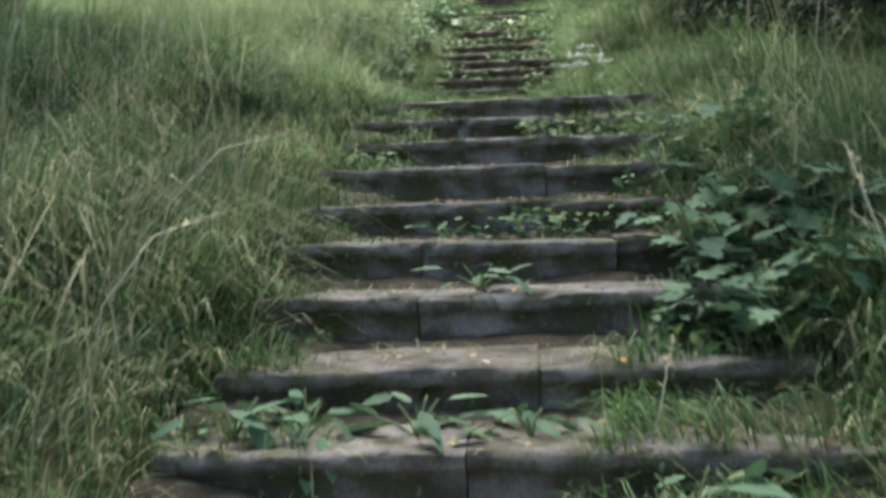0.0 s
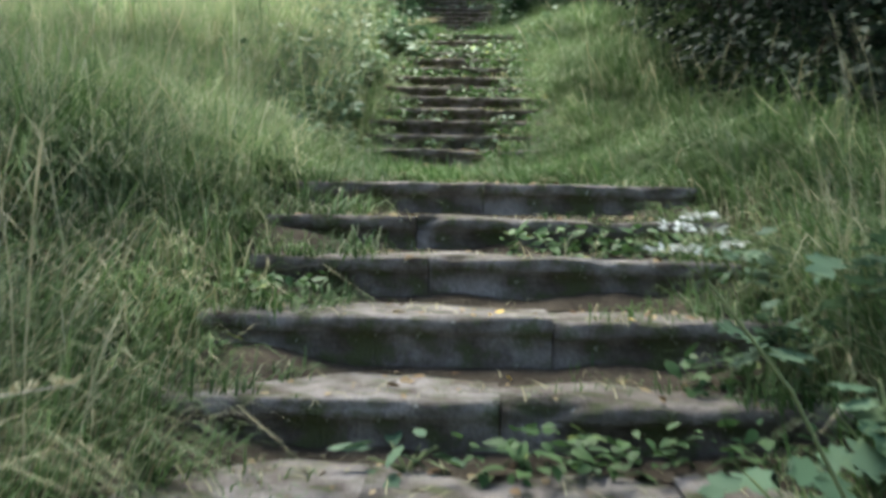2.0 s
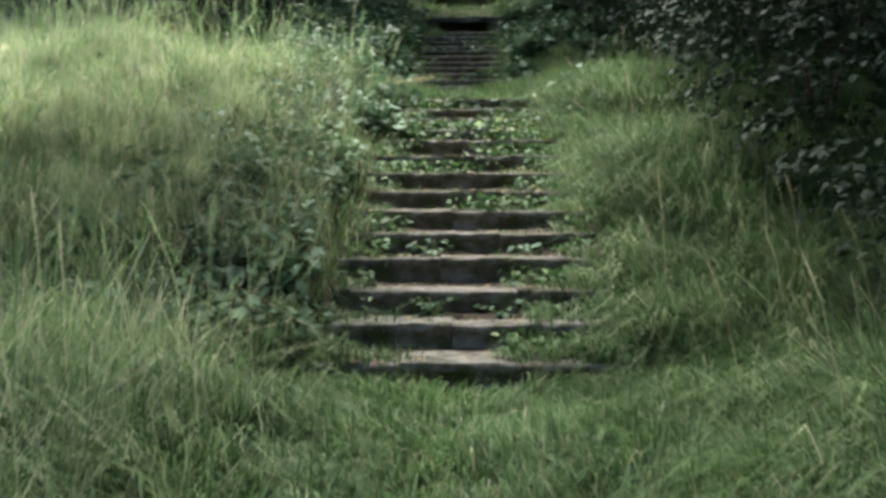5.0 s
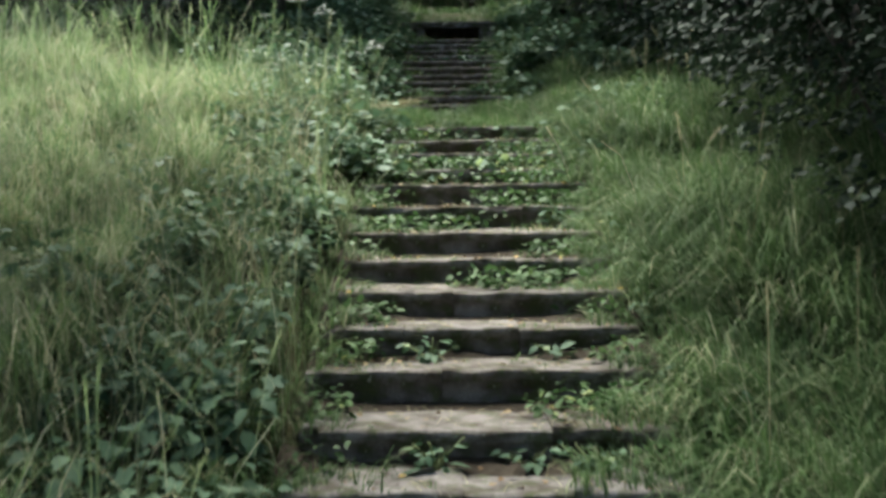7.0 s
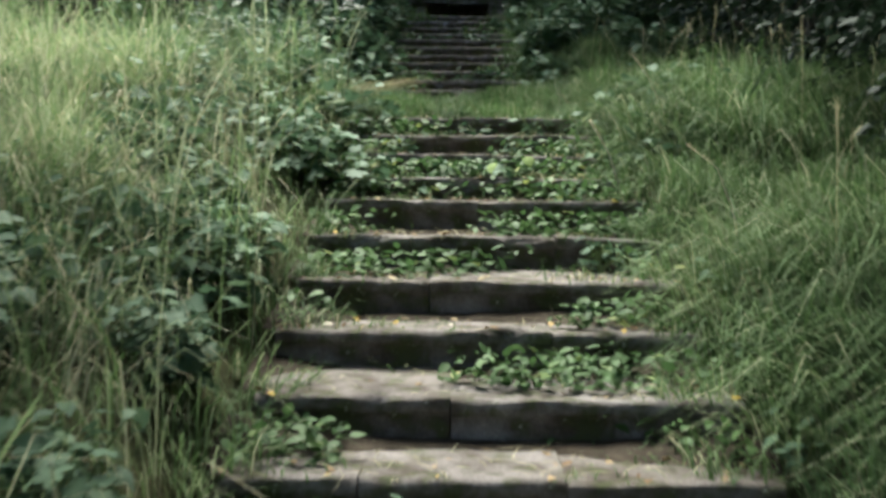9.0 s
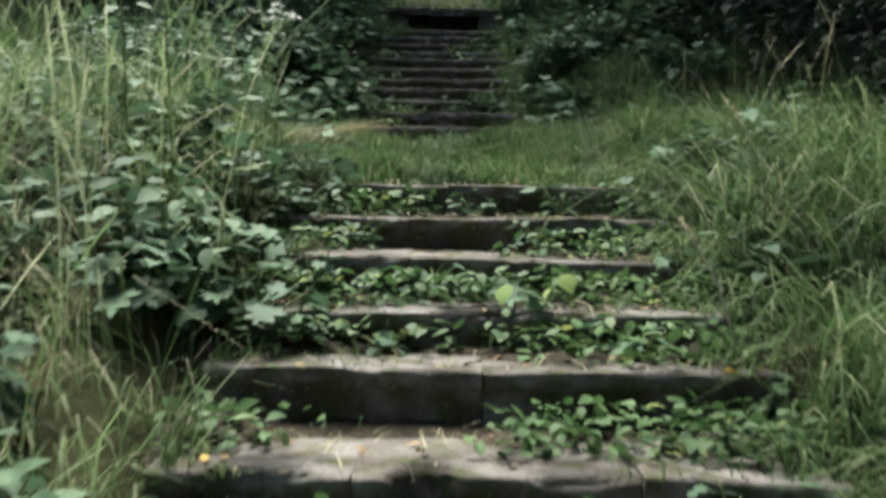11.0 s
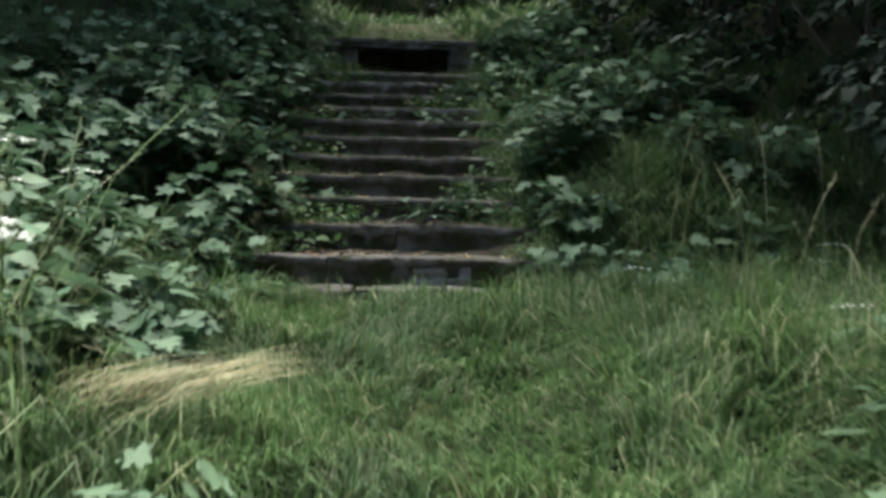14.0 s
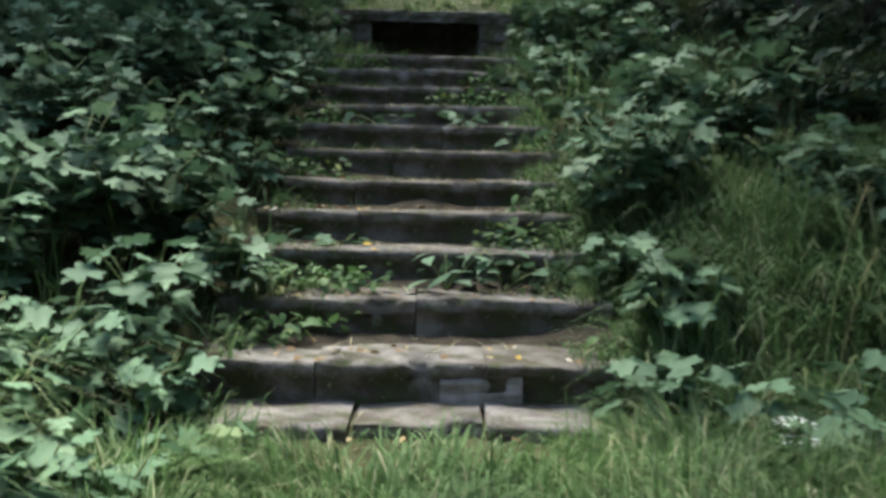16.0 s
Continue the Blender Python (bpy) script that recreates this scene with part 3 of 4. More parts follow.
# ---------------------------------------------------------------- creeping plants and litter on the steps
def creepers():
    x, y = scatter(60000, -1.3, 0.9, 3.0, 26.0)
    s = off_stair(x, y)
    keep = (s < 0.02) & ~on_flat(x, y)
    f = np.zeros(len(x))
    for run, _, _ in FLIGHTS:
        ys = np.array([p[0] for p in run])
        k = np.clip(np.searchsorted(ys, y), 1, len(ys) - 1)
        f = np.where((y > ys[0]) & (y < ys[-1]), (y - ys[k - 1]) / (ys[k] - ys[k - 1]), f)
    dense = wobble(x * 1.2, y * 1.6, 2.7, 8) + np.where((y > 9.7) & (y < 13.2), 0.2, 0) + np.where((y > 13.2) & (y < 15.9), 0.62, 0) - np.where(y < 7, 0.3, 0)
    keep &= (dense > 0.36 - 0.45 * np.clip((s + 0.35) / 0.35, 0, 1)) & (f > 0.5 - 0.25 * dense)
    x, y, f = x[keep], y[keep], f[keep]
    n = len(x)
    z = tread_z(x, y) + 0.015 + rnd.random(n) ** 1.6 * 0.11
    me = foliage("creeper", np.stack([x, y, z], 1), rnd.normal(-math.pi / 2, 1.2, n), rnd.normal(0.15, 0.4, n), rnd.uniform(0.028, 0.075, n), "ovate", IVY)
    tagged(new("creeper", me), "low green creeper growing along the step joints", "plant", kind="stuff")


creepers()


def litter():
    x, y = scatter(5200, -1.25, 0.85, 0.5, 25.0)
    s = off_stair(x, y)
    ok = (s < 0) & ~on_flat(x, y) & (rnd.random(len(x)) < 0.5 + np.clip(s + 0.5, 0, 0.5))
    x, y = x[ok], y[ok]
    n = len(x)
    me = foliage("leaf_litter", np.stack([x, y, tread_z(x, y) + 0.014], 1), rnd.uniform(0, 6.28, n), rnd.normal(0.05, 0.18, n), rnd.uniform(0.015, 0.05, n), "ovate", LITTER)
    tagged(new("leaf_litter", me), "scattered dry brown and yellow fallen leaves", "leaves", kind="stuff")
    # thin dead grass stems lying about
    x, y = scatter(3600, -1.25, 0.85, 0.5, 25.0)
    ok = (off_stair(x, y) < 0.02) & ~on_flat(x, y)
    x, y = x[ok], y[ok]
    n = len(x)
    me = blades("dead_stems", x, y, tread_z(x, y) + 0.008, np.full(n, 0.03), np.full(n, 0.0035), rnd.uniform(1.5, 6, n), STRAW, rnd.uniform(0, 6.28, n), 0.1)
    tagged(new("dead_stems", me), "thin dead grass stems lying on the treads", "stems", kind="stuff")


litter()


# ---------------------------------------------------------------- broad-leaved plants
LEAVES = {k: [mesh_from("leaf", v * np.array([1, 1 + 0.1 * q, 1 - 0.5 * q]), f, WEED, True) for q in range(3)] for k, (v, f) in SHAPES.items()}
YELLOW_LEAF = mesh_from("leaf", SHAPES["ovate"][0] * np.array([1, 1.5, 1]), SHAPES["ovate"][1], YELLOW, True)


def weed_plant(name, label, x, y, height, spread, stems, leaves, size, shape, group="", top_only=0.25, flower=False, z=None, joined=False):
    """Stems that rise and spread, each with leaves on short stalks."""
    root = empty(name, x, y, (float(tread_z(np.array([x]), np.array([y]))[0]) if z is None else z) - 0.01, label, "plant", group)
    spots = []
    for i in range(stems):
        a = 2 * math.pi * (i + rnd.random() * 0.7) / stems
        h = height * rnd.uniform(0.65, 1.1)
        r = spread * rnd.uniform(0.3, 1.0)
        path = [(math.cos(a) * r * u ** 1.5, math.sin(a) * r * u ** 1.5, h * (u - 0.12 * u * u)) for u in (0, 0.3, 0.6, 0.85, 1)]
        part("stem", tube("stem", path, [0.006, 0.0055, 0.0045, 0.0035, 0.002], STALK, 5), root)
        for k in range(leaves):
            u = top_only + (1 - top_only) * (k + rnd.random()) / leaves
            u = min(u, 1)
            c = Vector((math.cos(a) * r * u ** 1.5, math.sin(a) * r * u ** 1.5, h * (u - 0.12 * u * u)))
            la = a + k * 2.4 + rnd.normal(0, 0.5)
            reach = size * rnd.uniform(0.2, 0.7)
            c = c + Vector((math.cos(la) * reach, math.sin(la) * reach, reach * 0.25))
            sz = size * rnd.uniform(0.65, 1.2) * (1.1 - 0.35 * u)
            if joined:
                spots.append((c.x, c.y, c.z, la, rnd.normal(-0.1, 0.28), sz))
                continue
            ob = part("leaf", LEAVES[shape][k % 3], root)
            ob.matrix_basis = Matrix.LocRotScale(c, Euler((rnd.normal(0, 0.25), rnd.normal(0.1, 0.28), la)), (sz, sz, sz))
        if flower:
            n = 26
            ang, rad = rnd.uniform(0, 6.28, n), 0.055 * np.sqrt(rnd.random(n))
            top = Vector(path[-1])
            places = np.stack([top.x + rad * np.cos(ang), top.y + rad * np.sin(ang), top.z + 0.02 - rad * 0.25], 1)
            part("flower_head", foliage("flower_head", places, ang, rnd.normal(0.2, 0.2, n), rnd.uniform(0.012, 0.022, n), "ovate", PETAL), root, None, "small white umbel of flowers")
    if joined:
        q = np.array(spots)
        part("foliage", foliage("foliage", q[:, :3], q[:, 3], q[:, 4], q[:, 5], shape, THICKET), root)
    return root


# right edge of the lower flight
for x, y, h, sp, sz in ((0.72, 3.7, 0.3, 0.22, 0.15), (0.8, 4.15, 0.34, 0.25, 0.15), (0.78, 3.2, 0.32, 0.2, 0.14), (1.05, 3.9, 0.42, 0.25, 0.16), (0.72, 4.75, 0.3, 0.2, 0.11), (0.75, 5.3, 0.32, 0.22, 0.10), (1.0, 4.8, 0.45, 0.25, 0.12), (0.62, 3.45, 0.3, 0.24, 0.15), (0.62, 4.0, 0.32, 0.24, 0.15), (0.95, 3.3, 0.42, 0.25, 0.15)):
    weed_plant("lobed_weed", "lush green weed with large lobed leaves beside the steps", x, y, h, sp, 5, 5, sz, "lobed", "lobed weeds by the lower steps", 0.4)
for x, y, h in ((-0.86, 2.8, 0.16), (-0.66, 2.84, 0.16), (-0.34, 2.85, 0.13), (-0.02, 2.84, 0.1), (0.36, 2.45, 0.2), (0.5, 2.5, 0.18), (-0.35, 4.4, 0.1), (-0.2, 3.8, 0.12)):
    weed_plant("dock_plant", "low dock plant with long leaves rooted between steps", x, y, h, 0.12, 6, 2, 0.17, "dock", "docks on the lower steps", 0.2)


def tall_umbel(x, y, z, height, tilt, label, group=""):
    """One leaning stalk that forks into small white flower heads."""
    root = empty("umbel_plant", x, y, z, label, "plant", group)
    top = Vector((-tilt, -0.04, height))
    part("stem", tube("stem", [(0, 0, 0), (-tilt * 0.25, 0, height * 0.4), (-tilt * 0.6, -0.02, height * 0.74), tuple(top)], [0.006, 0.005, 0.004, 0.003], STALK, 5), root)
    for dx, dy, dz in ((-0.13, 0, 0.06), (-0.09, 0.04, 0.11), (-0.04, -0.05, 0.13), (0.02, 0.05, 0.1), (-0.06, -0.03, 0.06), (0.07, 0, 0.07)):
        end = (top.x + dx * 0.6, top.y + dy * 0.6, top.z + dz * 0.8)
        ray = part("ray", tube("ray", [tuple(top), end], [0.002, 0.0015], STALK, 4), root)
        n = 22
        ang, rad = rnd.uniform(0, 6.28, n), 0.024 * np.sqrt(rnd.random(n))
        places = np.stack([end[0] + rad * np.cos(ang), end[1] + rad * np.sin(ang), end[2] + 0.01 * rnd.random(n)], 1)
        part("flower_head", foliage("flower_head", places, ang, rnd.normal(0.3, 0.3, n), rnd.uniform(0.012, 0.02, n), "ovate", PETAL), ray, None, "white umbel of tiny flowers")


tall_umbel(0.62, 3.62, 1.24, 0.76, 0.4, "thin leaning stalk with white umbel flowers")
for x, y, h, tilt in ((-1.45, 15.0, 1.1, 0.05), (-1.2, 15.7, 0.8, -0.06), (-1.75, 15.4, 1.15, 0.04), (-1.95, 16.1, 1.05, -0.05), (-2.3, 15.2, 1.1, 0.08)):
    tall_umbel(x, y, float(ground_z(x, y)), h, tilt, "tall thin stalk with loose white flower heads", "white umbels by the upper landing")

# left meadow edge of the middle flight: nettles
for i in range(54):
    y = 9.4 + i * 0.125 + rnd.normal(0, 0.1)
    out = rnd.random() ** 1.2
    x = float(np.interp(y, MID_Y, MID_X)) - 0.95 - out * 1.3
    weed_plant("nettle", "green nettle with toothed leaves among the grass", x, y, rnd.uniform(0.26, 0.42) + 0.14 * out, 0.27, 5, 13, 0.115, "toothed" if i % 3 else "lobed", "nettles beside the middle steps", 0.15, joined=True)
for i in range(9):
    y = 9.9 + i * 0.6 + rnd.normal(0, 0.1)
    weed_plant("nettle", "small nettle growing at the step's edge", 0.52 + rnd.random() * 0.2, y, 0.22, 0.15, 3, 6, 0.08, "toothed", "small nettles by the steps", 0.2)

# top of the middle flight
for x, y, h, sz in ((-1.2, 14.75, 0.35, 0.14), (-1.35, 15.2, 0.42, 0.15), (-1.15, 15.6, 0.3, 0.14), (-1.5, 15.9, 0.45, 0.14), (-1.05, 15.98, 0.28, 0.13), (0.72, 15.95, 0.36, 0.14), (0.95, 15.7, 0.45, 0.15), (1.15, 16.2, 0.5, 0.14), (0.8, 15.1, 0.3, 0.13), (-1.7, 14.7, 0.5, 0.14)):
    weed_plant("lobed_weed", "green weed with broad lobed leaves by the landing", x, y, h, 0.24, 4, 5, sz, "lobed", "lobed weeds by the landing", 0.35)
for i in range(16):
    x, y = -1.45 - rnd.random() * 1.5, 16.1 + rnd.random() * 2.4
    weed_plant("tall_nettle", "tall leafy nettle stand at the landing's edge", x, y, rnd.uniform(0.6, 0.95), 0.26, 4, 18, 0.115, "toothed", "tall nettles by the landing", 0.15, i % 4 == 0, joined=True)
for x, y in ((0.62, 18.4), (1.2, 17.6), (1.5, 18.6)):
    weed_plant("umbel_plant", "low plant with small white flowers in the grass", x, y, 0.3, 0.12, 2, 5, 0.07, "toothed", "white flowers on the landing", 0.2, True)

# thickets beside the top flight
for i in range(62):
    u = i / 62
    y = 18.2 + 7.0 * u + rnd.normal(0, 0.15)
    x = -1.5 - 0.1 * u - rnd.random() ** 1.1 * 1.5
    weed_plant("bishop_weed", "dense blue-green thicket plant with lobed leaves", x, y, rnd.uniform(0.5, 0.78) * min(1.0, 0.55 + 0.4 * (-1.2 - x) + 0.3 * u), 0.4, 7, 15, 0.14, "lobed", "thicket left and right of the top steps", 0.25, joined=True)
for i in range(26):
    y = 19.6 + 5.5 * rnd.random()
    x = 0.5 + rnd.random() ** 1.1 * 1.9
    weed_plant("bishop_weed", "dense blue-green thicket plant with lobed leaves", x, y, rnd.uniform(0.35, 0.75), 0.38, 6, 13, 0.15, "lobed", "thicket left and right of the top steps", 0.3, joined=True)
for i in range(12):
    x, y = -1.3 - rnd.random() * 1.0, 17.2 + i * 0.14
    weed_plant("lobed_weed", "pale green weed with lobed leaves at the landing's edge", x, y, rnd.uniform(0.25, 0.45), 0.28, 5, 8, 0.15, "lobed", "weeds at the upper landing", 0.25, joined=True)
for x, y, h in ((-1.25, 18.15, 0.3), (-1.45, 17.9, 0.4), (-1.1, 18.5, 0.2), (0.42, 19.0, 0.25), (0.5, 19.5, 0.4), (-0.1, 19.97, 0.2), (-0.35, 19.98, 0.2), (0.1, 19.98, 0.18), (0.05, 20.5, 0.08), (-0.85, 20.5, 0.08), (-0.2, 22.2, 0.12), (-0.75, 22.3, 0.12), (0.1, 21.9, 0.2), (0.15, 23.0, 0.3)):
    weed_plant("broad_weed", "low green broad-leaved weed on the stone step", x, y, h, 0.2, 4, 4, 0.13, "ovate" if h < 0.22 and abs(x) < 0.9 else "lobed", "weeds on the top steps", 0.25)

for i in range(16):
    y = 20.6 + i * 0.33
    weed_plant("bishop_weed", "lobed weed leaning in over the step's end", -1.36 if i % 2 else 0.45, y, rnd.uniform(0.22, 0.36), 0.22, 4, 7, 0.13, "lobed", "weeds at the top steps' ends", 0.25, joined=True)

for x, y, h in ((-1.3, 18.75, 0.42), (-1.42, 19.2, 0.5), (-1.22, 19.7, 0.3), (0.36, 18.9, 0.32), (0.5, 19.3, 0.42), (0.42, 19.8, 0.3), (0.75, 18.6, 0.4), (1.25, 18.9, 0.5)):
    weed_plant("bishop_weed", "blue-green lobed weed at the foot of the steps", x, y, h, 0.26, 5, 8, 0.14, "lobed", "weeds at the foot of the top steps", 0.25, joined=True)
# broad weeds in the wispy grass beside the upper landing
for x, y, h in ((0.85, 16.5, 0.34), (1.15, 16.9, 0.42), (1.5, 16.6, 0.5), (0.95, 15.45, 0.4), (1.3, 15.1, 0.5), (1.7, 17.6, 0.5), (0.7, 14.6, 0.3), (-1.25, 15.4, 0.34), (-1.6, 15.5, 0.45), (-1.05, 14.4, 0.3), (-1.4, 14.2, 0.42)):
    weed_plant("broad_weed", "pale green weed with broad leaves beside the landing", x, y, h, 0.26, 5, 5, 0.14, "ovate" if x > 0 else "lobed", "broad weeds by the landing", 0.3)

# weeds standing on the treads of the middle flight and leaning in over their ends
for x, y, h in ((-0.5, 10.5, 0.16), (-0.1, 10.55, 0.14), (0.15, 10.5, 0.12), (-0.55, 11.5, 0.14), (0.1, 11.55, 0.12), (0.25, 13.42, 0.22), (0.38, 13.4, 0.2), (-0.6, 14.4, 0.14), (0.2, 14.35, 0.16), (-0.05, 15.38, 0.18), (0.1, 15.8, 0.2), (-0.3, 15.82, 0.14), (0.32, 15.4, 0.18), (-0.5, 14.9, 0.16), (-0.8, 15.4, 0.2), (-0.95, 15.8, 0.26), (-0.9, 14.9, 0.24), (-1.0, 14.4, 0.26), (0.45, 15.8, 0.26), (0.5, 14.9, 0.24)):
    weed_plant("step_weed", "low bright green weed rooted on a stone tread", x, y, h, 0.16, 6, 4, 0.085, "ovate" if h < 0.21 else "lobed", "weeds on the middle steps", 0.15, joined=True)

# a pale yellow-leaved seedling on a tread
seedling = weed_plant("seedling", "small seedling with pale yellow lobed leaves", -0.2, 14.55, 0.14, 0.12, 3, 2, 0.12, "lobed", "", 0.5)
for dx, dz, turn in ((-0.02, 0.1, -1.9), (0.17, 0.14, -1.2)):
    ob = part("leaf", YELLOW_LEAF, seedling, None, "pale yellow leaf")
    ob.matrix_basis = Matrix.LocRotScale((dx, -0.05, dz), Euler((0.3, 0.7, turn)), (0.08, 0.08, 0.08))


# fallen sheaf of straw-coloured grass by the upper landing
def straw_sheaf():
    n = 190
    u = rnd.random(n)
    x = -1.4 + 0.45 * u + rnd.normal(0, 0.03, n)
    y = 16.7 + rnd.normal(0, 0.07, n)
    me = blades("straw_sheaf", x, y, ground_z(x, y) + 0.12 + 0.08 * u + 0.05 * rnd.random(n), np.full(n, 0.12), np.full(n, 0.007), rnd.uniform(1.8, 3.3, n), STRAW, rnd.normal(0.02, 0.2, n), 0.1)
    tagged(new("straw_sheaf", me), "flattened straw-yellow grass lying over the landing's edge", "grass", kind="stuff")


straw_sheaf()


def dry_stalk(x, y, pts, label, thick=1.0):
    z = float(tread_z(np.array([x]), np.array([y]))[0])
    root = empty("dry_stalk", x, y, z, label, "stalk", "dry stalks")
    n = len(pts)
    part("stem", tube("stem", pts, [thick * (0.0036 - 0.002 * i / (n - 1)) for i in range(n)], DEAD, 5), root)
    tip = Vector(pts[-1])
    d = (tip - Vector(pts[-2])).normalized()
    k = 30
    places = np.array([tuple(tip - d * 0.14 * rnd.random()) for _ in range(k)])
    ang = rnd.uniform(0, 6.28, k)
    part("seed_head", foliage("seed_head", places, ang, np.full(k, 0.9), rnd.uniform(0.012, 0.026, k), "narrow", STRAW), root, None, "dry bristled seed head")
    return root


dry_stalk(0.47, 14.2, [(0, 0, 0), (-0.03, 0.0, 0.13), (-0.07, 0.02, 0.26), (-0.13, 0.04, 0.37), (-0.18, 0.05, 0.45)], "bleached dry stalk standing beside the steps", 1.8)
dry_stalk(0.3, 2.75, [(0, 0, 0), (0.03, 0, 0.1), (0.05, 0.02, 0.2), (0.07, 0.04, 0.28)], "thin pale dead stalk leaning on a step")
dry_stalk(0.95, 2.6, [(0, 0, 0.2), (-0.04, 0, 0.42), (-0.1, 0.02, 0.62), (-0.17, 0.03, 0.82)], "tall straw-coloured seeding stalk in the grass")
dry_stalk(1.05, 2.4, [(0, 0, 0.2), (0.03, 0, 0.45), (0.05, 0.02, 0.65), (0.0, 0.0, 0.78)], "tall straw-coloured seeding stalk in the grass")
dry_stalk(-1.2, 2.6, [(0, 0, 0.1), (0.06, 0, 0.42), (0.2, 0.02, 0.6), (0.4, 0.03, 0.66)], "straw-coloured stalk arching over the steps")
dry_stalk(-1.3, 3.3, [(0, 0, 0.1), (0.1, 0, 0.42), (0.28, 0.02, 0.6), (0.5, 0.03, 0.64)], "straw-coloured stalk arching over the steps")
dry_stalk(0.8, 13.0, [(0, 0, 0), (-0.05, 0, 0.3), (-0.12, 0.02, 0.5), (-0.25, 0.03, 0.6)], "pale dry stalk bent over beside the steps")
dry_stalk(0.95, 15.3, [(0, 0, 0), (-0.05, 0, 0.2), (-0.15, 0, 0.4), (-0.26, 0, 0.55)], "pale dry stalk bent over beside the steps")


# ---------------------------------------------------------------- shrubs and trees
def shrub(x, y, height, radius, leaves, leaf, label, group):
    z = float(ground_z(x, y))
    root = empty("shrub", x, y, z - 0.03, label, "shrub", group)
    tips = []
    for i in range(7):
        a = 2 * math.pi * i / 7 + rnd.normal(0, 0.3)
        r, h = radius * rnd.uniform(0.3, 0.8), height * rnd.uniform(0.6, 0.95)
        path = [(math.cos(a) * r * u ** 1.3, math.sin(a) * r * u ** 1.3, h * u) for u in (0, 0.35, 0.7, 1)]
        tips.append(path)
        part("branch", tube("branch", path, [0.022, 0.016, 0.01, 0.004], BARK, 5), root)
    # sprays of leaves round the branches, more of them outside
    clumps = []
    for _ in range(leaves // 16):
        a, u = rnd.uniform(0, 2 * math.pi), rnd.random() ** 0.7
        rr = radius * (0.45 + 0.55 * math.sin(math.pi * min(1, 0.12 + 0.8 * u))) * rnd.uniform(0.6, 1.12)
        clumps.append((math.cos(a) * rr, math.sin(a) * rr, height * (0.06 + 0.98 * u), a))
    c = np.repeat(np.array(clumps), 16, 0)
    n = len(c)
    t = np.tile(np.arange(16) / 16.0, len(clumps))
    spray = radius * 0.3 * t
    places = c[:, :3] + np.stack([np.cos(c[:, 3]) * spray, np.sin(c[:, 3]) * spray, -0.25 * spray], 1) + rnd.normal(0, 0.03, (n, 3))
    me = foliage("foliage", places, c[:, 3] + np.where(np.arange(n) % 2, 0.8, -0.8) + rnd.normal(0, 0.3, n), rnd.normal(-0.25, 0.3, n), leaf * rnd.uniform(0.6, 1.2, n), "ovate", SHRUB)
    part("foliage", me, root)
    return root


for x, y, h, r in ((2.75, 7.6, 1.7, 0.95), (2.7, 9.4, 2.1, 1.0), (2.75, 11.2, 2.3, 1.05), (2.5, 12.8, 2.2, 1.0), (2.7, 14.6, 2.1, 1.0), (2.9, 16.6, 2.0, 1.0), (3.6, 5.6, 1.9, 1.1)):
    shrub(x, y, h, r, 4200, 0.08, "dense dark green shrub with drooping leaves", "shrubs along the stair")
for x, y, h, r in ((3.0, 18.8, 2.0, 1.1), (2.9, 21.0, 2.2, 1.2), (2.4, 23.4, 2.2, 1.2), (1.9, 25.9, 2.0, 1.0), (-4.3, 25.2, 2.0, 1.2), (-3.5, 27.4, 2.2, 1.1), (-2.6, 26.8, 2.2, 1.0), (2.9, 28.2, 1.7, 1.0), (-3.2, 29.2, 1.6, 0.9), (-4.6, 20.6, 1.6, 1.1)):
    shrub(x, y, h, r, 2600, 0.11, "dark woodland shrub in deep shade", "woodland shrubs")

for i in range(8):
    shrub(4.7 + 0.9 * (i % 2), 9.0 + 2.7 * i, 2.9 + 0.4 * (i % 3), 1.5, 2400, 0.14, "tall dark understorey shrub in deep shade", "understorey of the wood")

for i in range(7):
    shrub(-7.2 + 2.4 * i, 32.5 + 0.9 * (i % 2), 3.4 + 0.5 * (i % 3), 1.6, 2200, 0.18, "tall dark thicket behind the clearing", "thickets behind the clearing")

for i in range(9):
    shrub(-10.0 + 2.5 * i, 36.0 + (i % 3) * 0.8, 3.4 + 0.3 * (i % 2), 1.7, 2200, 0.2, "tall dark thicket at the clearing's far edge", "thickets beyond the clearing")


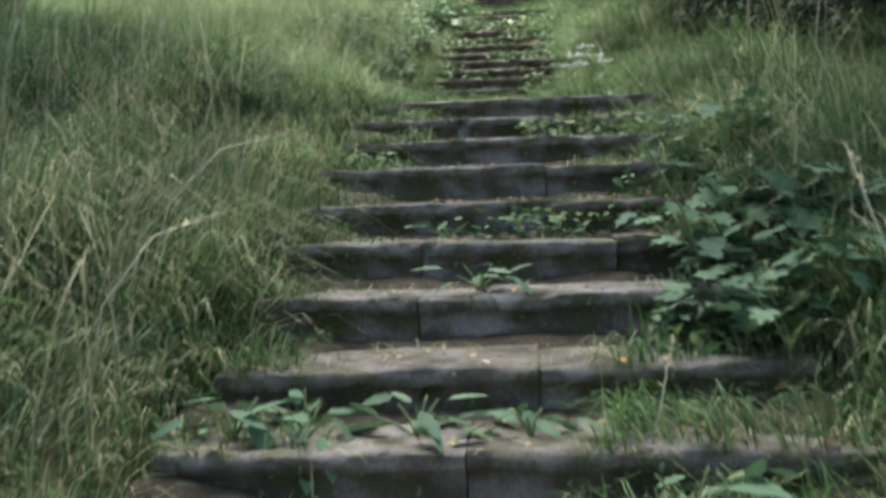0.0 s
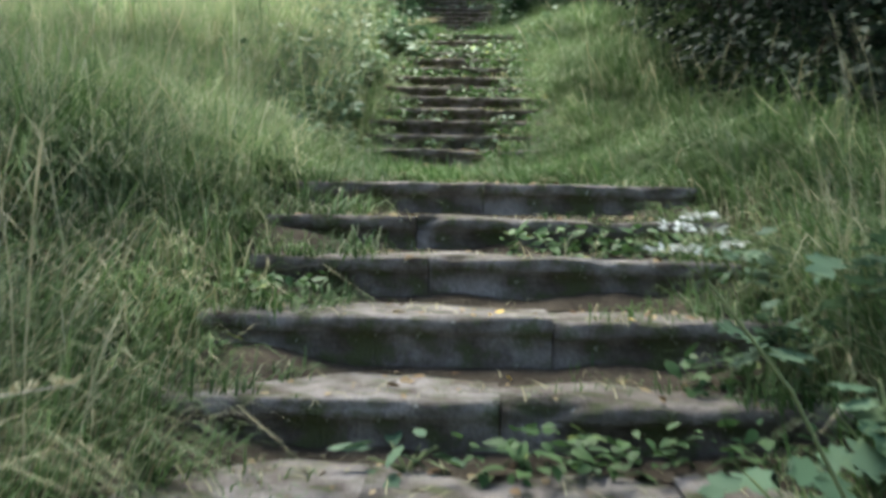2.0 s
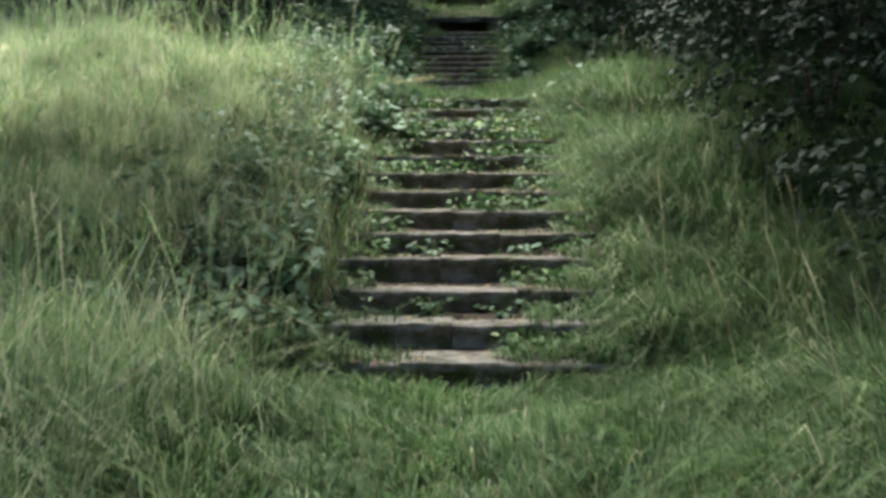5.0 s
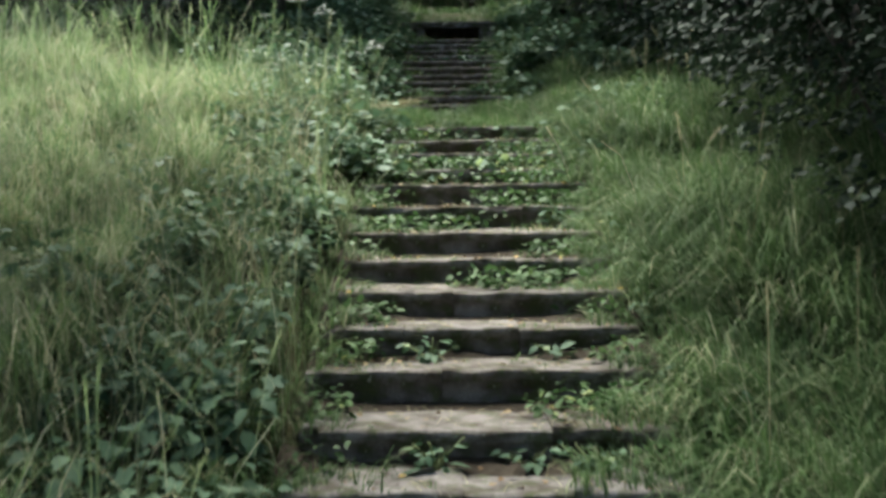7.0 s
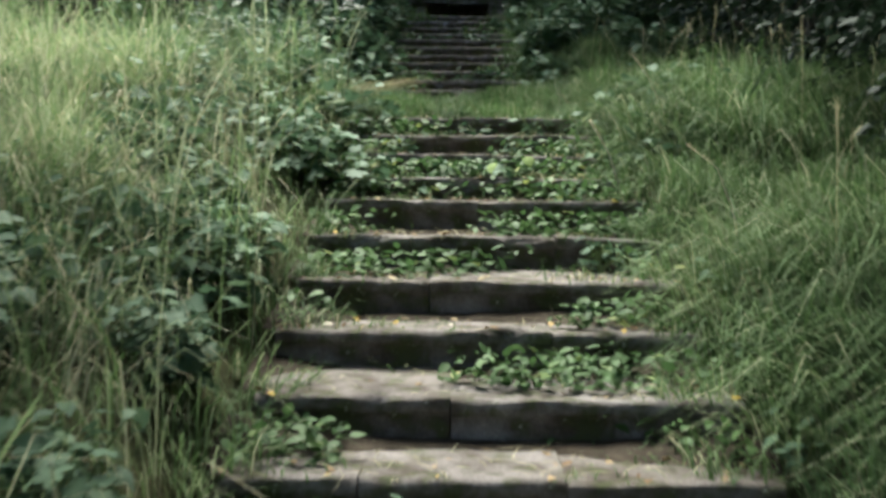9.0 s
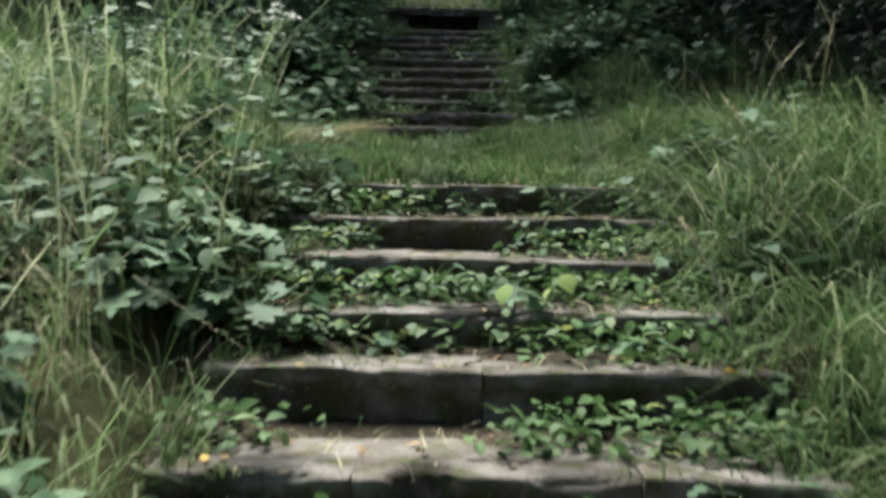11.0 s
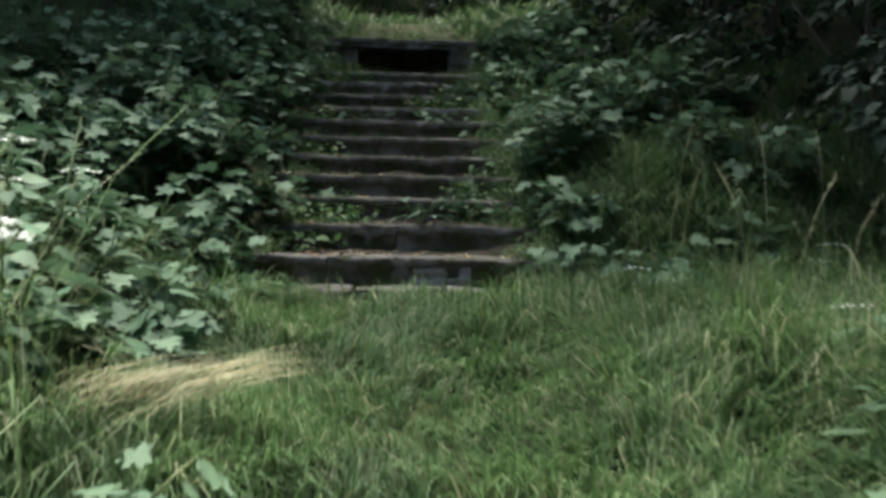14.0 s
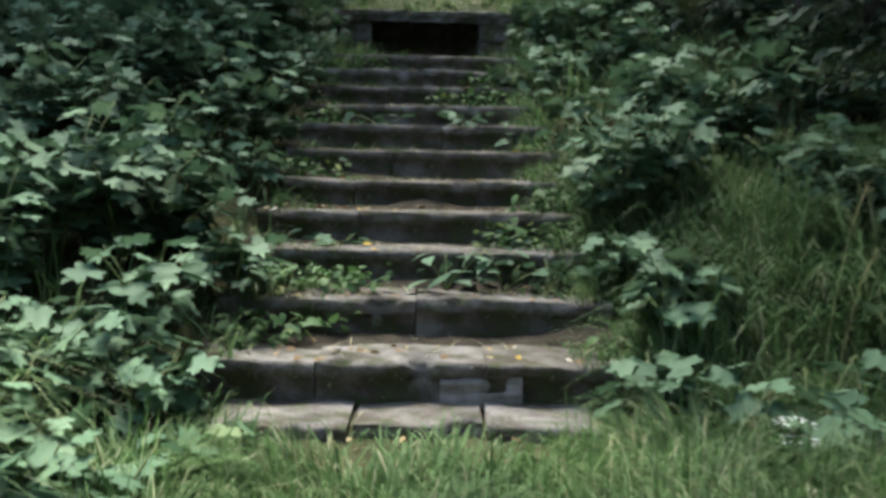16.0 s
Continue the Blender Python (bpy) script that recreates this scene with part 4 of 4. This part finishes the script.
def tree_model(height, crown_base, radius, leaves, leaf, thick):
    """A trunk with limbs, and a crown of leaf sprays at the limbs' ends. Returned as parts' meshes."""
    bends = [(rnd.normal(0, 0.1), rnd.normal(0, 0.1)) for _ in range(6)]
    path = [(bends[i][0] * i * 0.4, bends[i][1] * i * 0.4, height * 0.85 * i / 5) for i in range(6)]
    trunk = tube("trunk", path, [thick, thick * 0.85, thick * 0.7, thick * 0.5, thick * 0.3, thick * 0.1], BARK, 9)
    limbs, ends = [], []
    for i in range(12):
        u = (crown_base + (height * 0.8 - crown_base) * i / 12) / (height * 0.85)
        j = min(int(u * 5), 4)
        p = Vector(path[j]).lerp(Vector(path[j + 1]), u * 5 - j)
        a = i * 2.4 + rnd.normal(0, 0.3)
        reach = radius * rnd.uniform(0.65, 1.05) * (1 - 0.45 * i / 12)
        q = [tuple(p + Vector((math.cos(a) * reach * v, math.sin(a) * reach * v, reach * 0.35 * v + 0.3 * v * v))) for v in (0, 0.35, 0.7, 1)]
        limbs.append(tube("limb", q, [thick * 0.35, thick * 0.24, thick * 0.14, thick * 0.05], BARK, 6))
        ends += [Vector(q[1]), Vector(q[2]), Vector(q[2]), Vector(q[3]), Vector(q[3])]
    n = leaves // 18
    pick = rnd.integers(0, len(ends), n)
    centre = np.array([tuple(ends[k]) for k in pick]) + rnd.normal(0, 1, (n, 3)) * np.array([radius * 0.2, radius * 0.2, radius * 0.15])
    c = np.repeat(centre, 18, 0)
    m = len(c)
    places = c + rnd.normal(0, 0.2, (m, 3)) * np.array([1, 1, 0.45])
    crown = foliage("crown", places, rnd.uniform(0, 6.28, m), rnd.normal(-0.3, 0.35, m), leaf * rnd.uniform(0.6, 1.2, m), "ovate", TREE)
    return trunk, limbs, crown


def tree(model, x, y, turn, size, label, group):
    root = empty("tree", x, y, float(ground_z(x, y)) - 0.05, label, "tree", group)
    root.rotation_euler = (0, 0, turn)
    root.scale = (size, size, size)
    trunk, limbs, crown = model
    part("trunk", trunk, root)
    for limb in limbs:
        part("limb", limb, root)
    part("crown", crown, root)
    return root


BIG = tree_model(11.0, 3.2, 4.2, 10500, 0.26, 0.2)
BIG2 = tree_model(12.0, 2.8, 4.6, 10500, 0.26, 0.24)
SLIM = tree_model(8.5, 3.6, 2.4, 4500, 0.22, 0.07)
# Trees of the wood; right-hand crowns near the stair are placed to shade it.
WOOD_AND_SHADE_SPOTS = [(4.6, 4.6, 0.95), (3.9, 8.4, 1.08), (4.8, 14.2, 0.95), (4.4, 18.4, 1.0), (4.0, 22.2, 1.0), (3.4, 26.2, 1.1), (5.6, 29.5, 1.0), (-9.0, 27.0, 1.0), (-8.5, 34.0, 1.0), (-8.5, 29.0, 1.1),
         # (-5.0, 9.5) and the three at negative y: unseen, added only to block light.
         (-5.0, 9.5, 1.07), (-5.5, -9.0, 1.0), (4.5, -7.5, 1.0), (-0.5, -11.0, 1.1), (8.5, 31.0, 1.1), (9.5, 24.0, 1.1), (9.0, 15.0, 1.1), (9.0, 7.0, 1.1), (-12.5, 27.0, 1.1), (-6.8, 29.0, 1.1),
         (-9.0, 43.0, 1.2), (-3.5, 45.0, 1.2), (2.5, 44.0, 1.2), (8.0, 43.0, 1.2), (-16.0, 36.0, 1.3), (15.0, 38.0, 1.3), (16.0, 20.0, 1.3), (-20.0, 25.0, 1.3), (-22.0, 12.0, 1.3), (-21.0, 0.0, 1.3)]
for i, (x, y, size) in enumerate(WOOD_AND_SHADE_SPOTS):
    tree(BIG if i % 2 else BIG2, x, y, i * 1.7, size, "broadleaf tree with a dense dark green crown, of the wood or added unseen for shade", "trees around the hillside")
for i, (x, y) in enumerate(((-4.0, 24.2), (-3.5, 24.5), (3.2, 24.0), (-6.4, 27.0))):
    tree(SLIM, x, y, i * 2.1, 1.0, "slim young tree with a thin grey trunk", "slim trees in the wood")
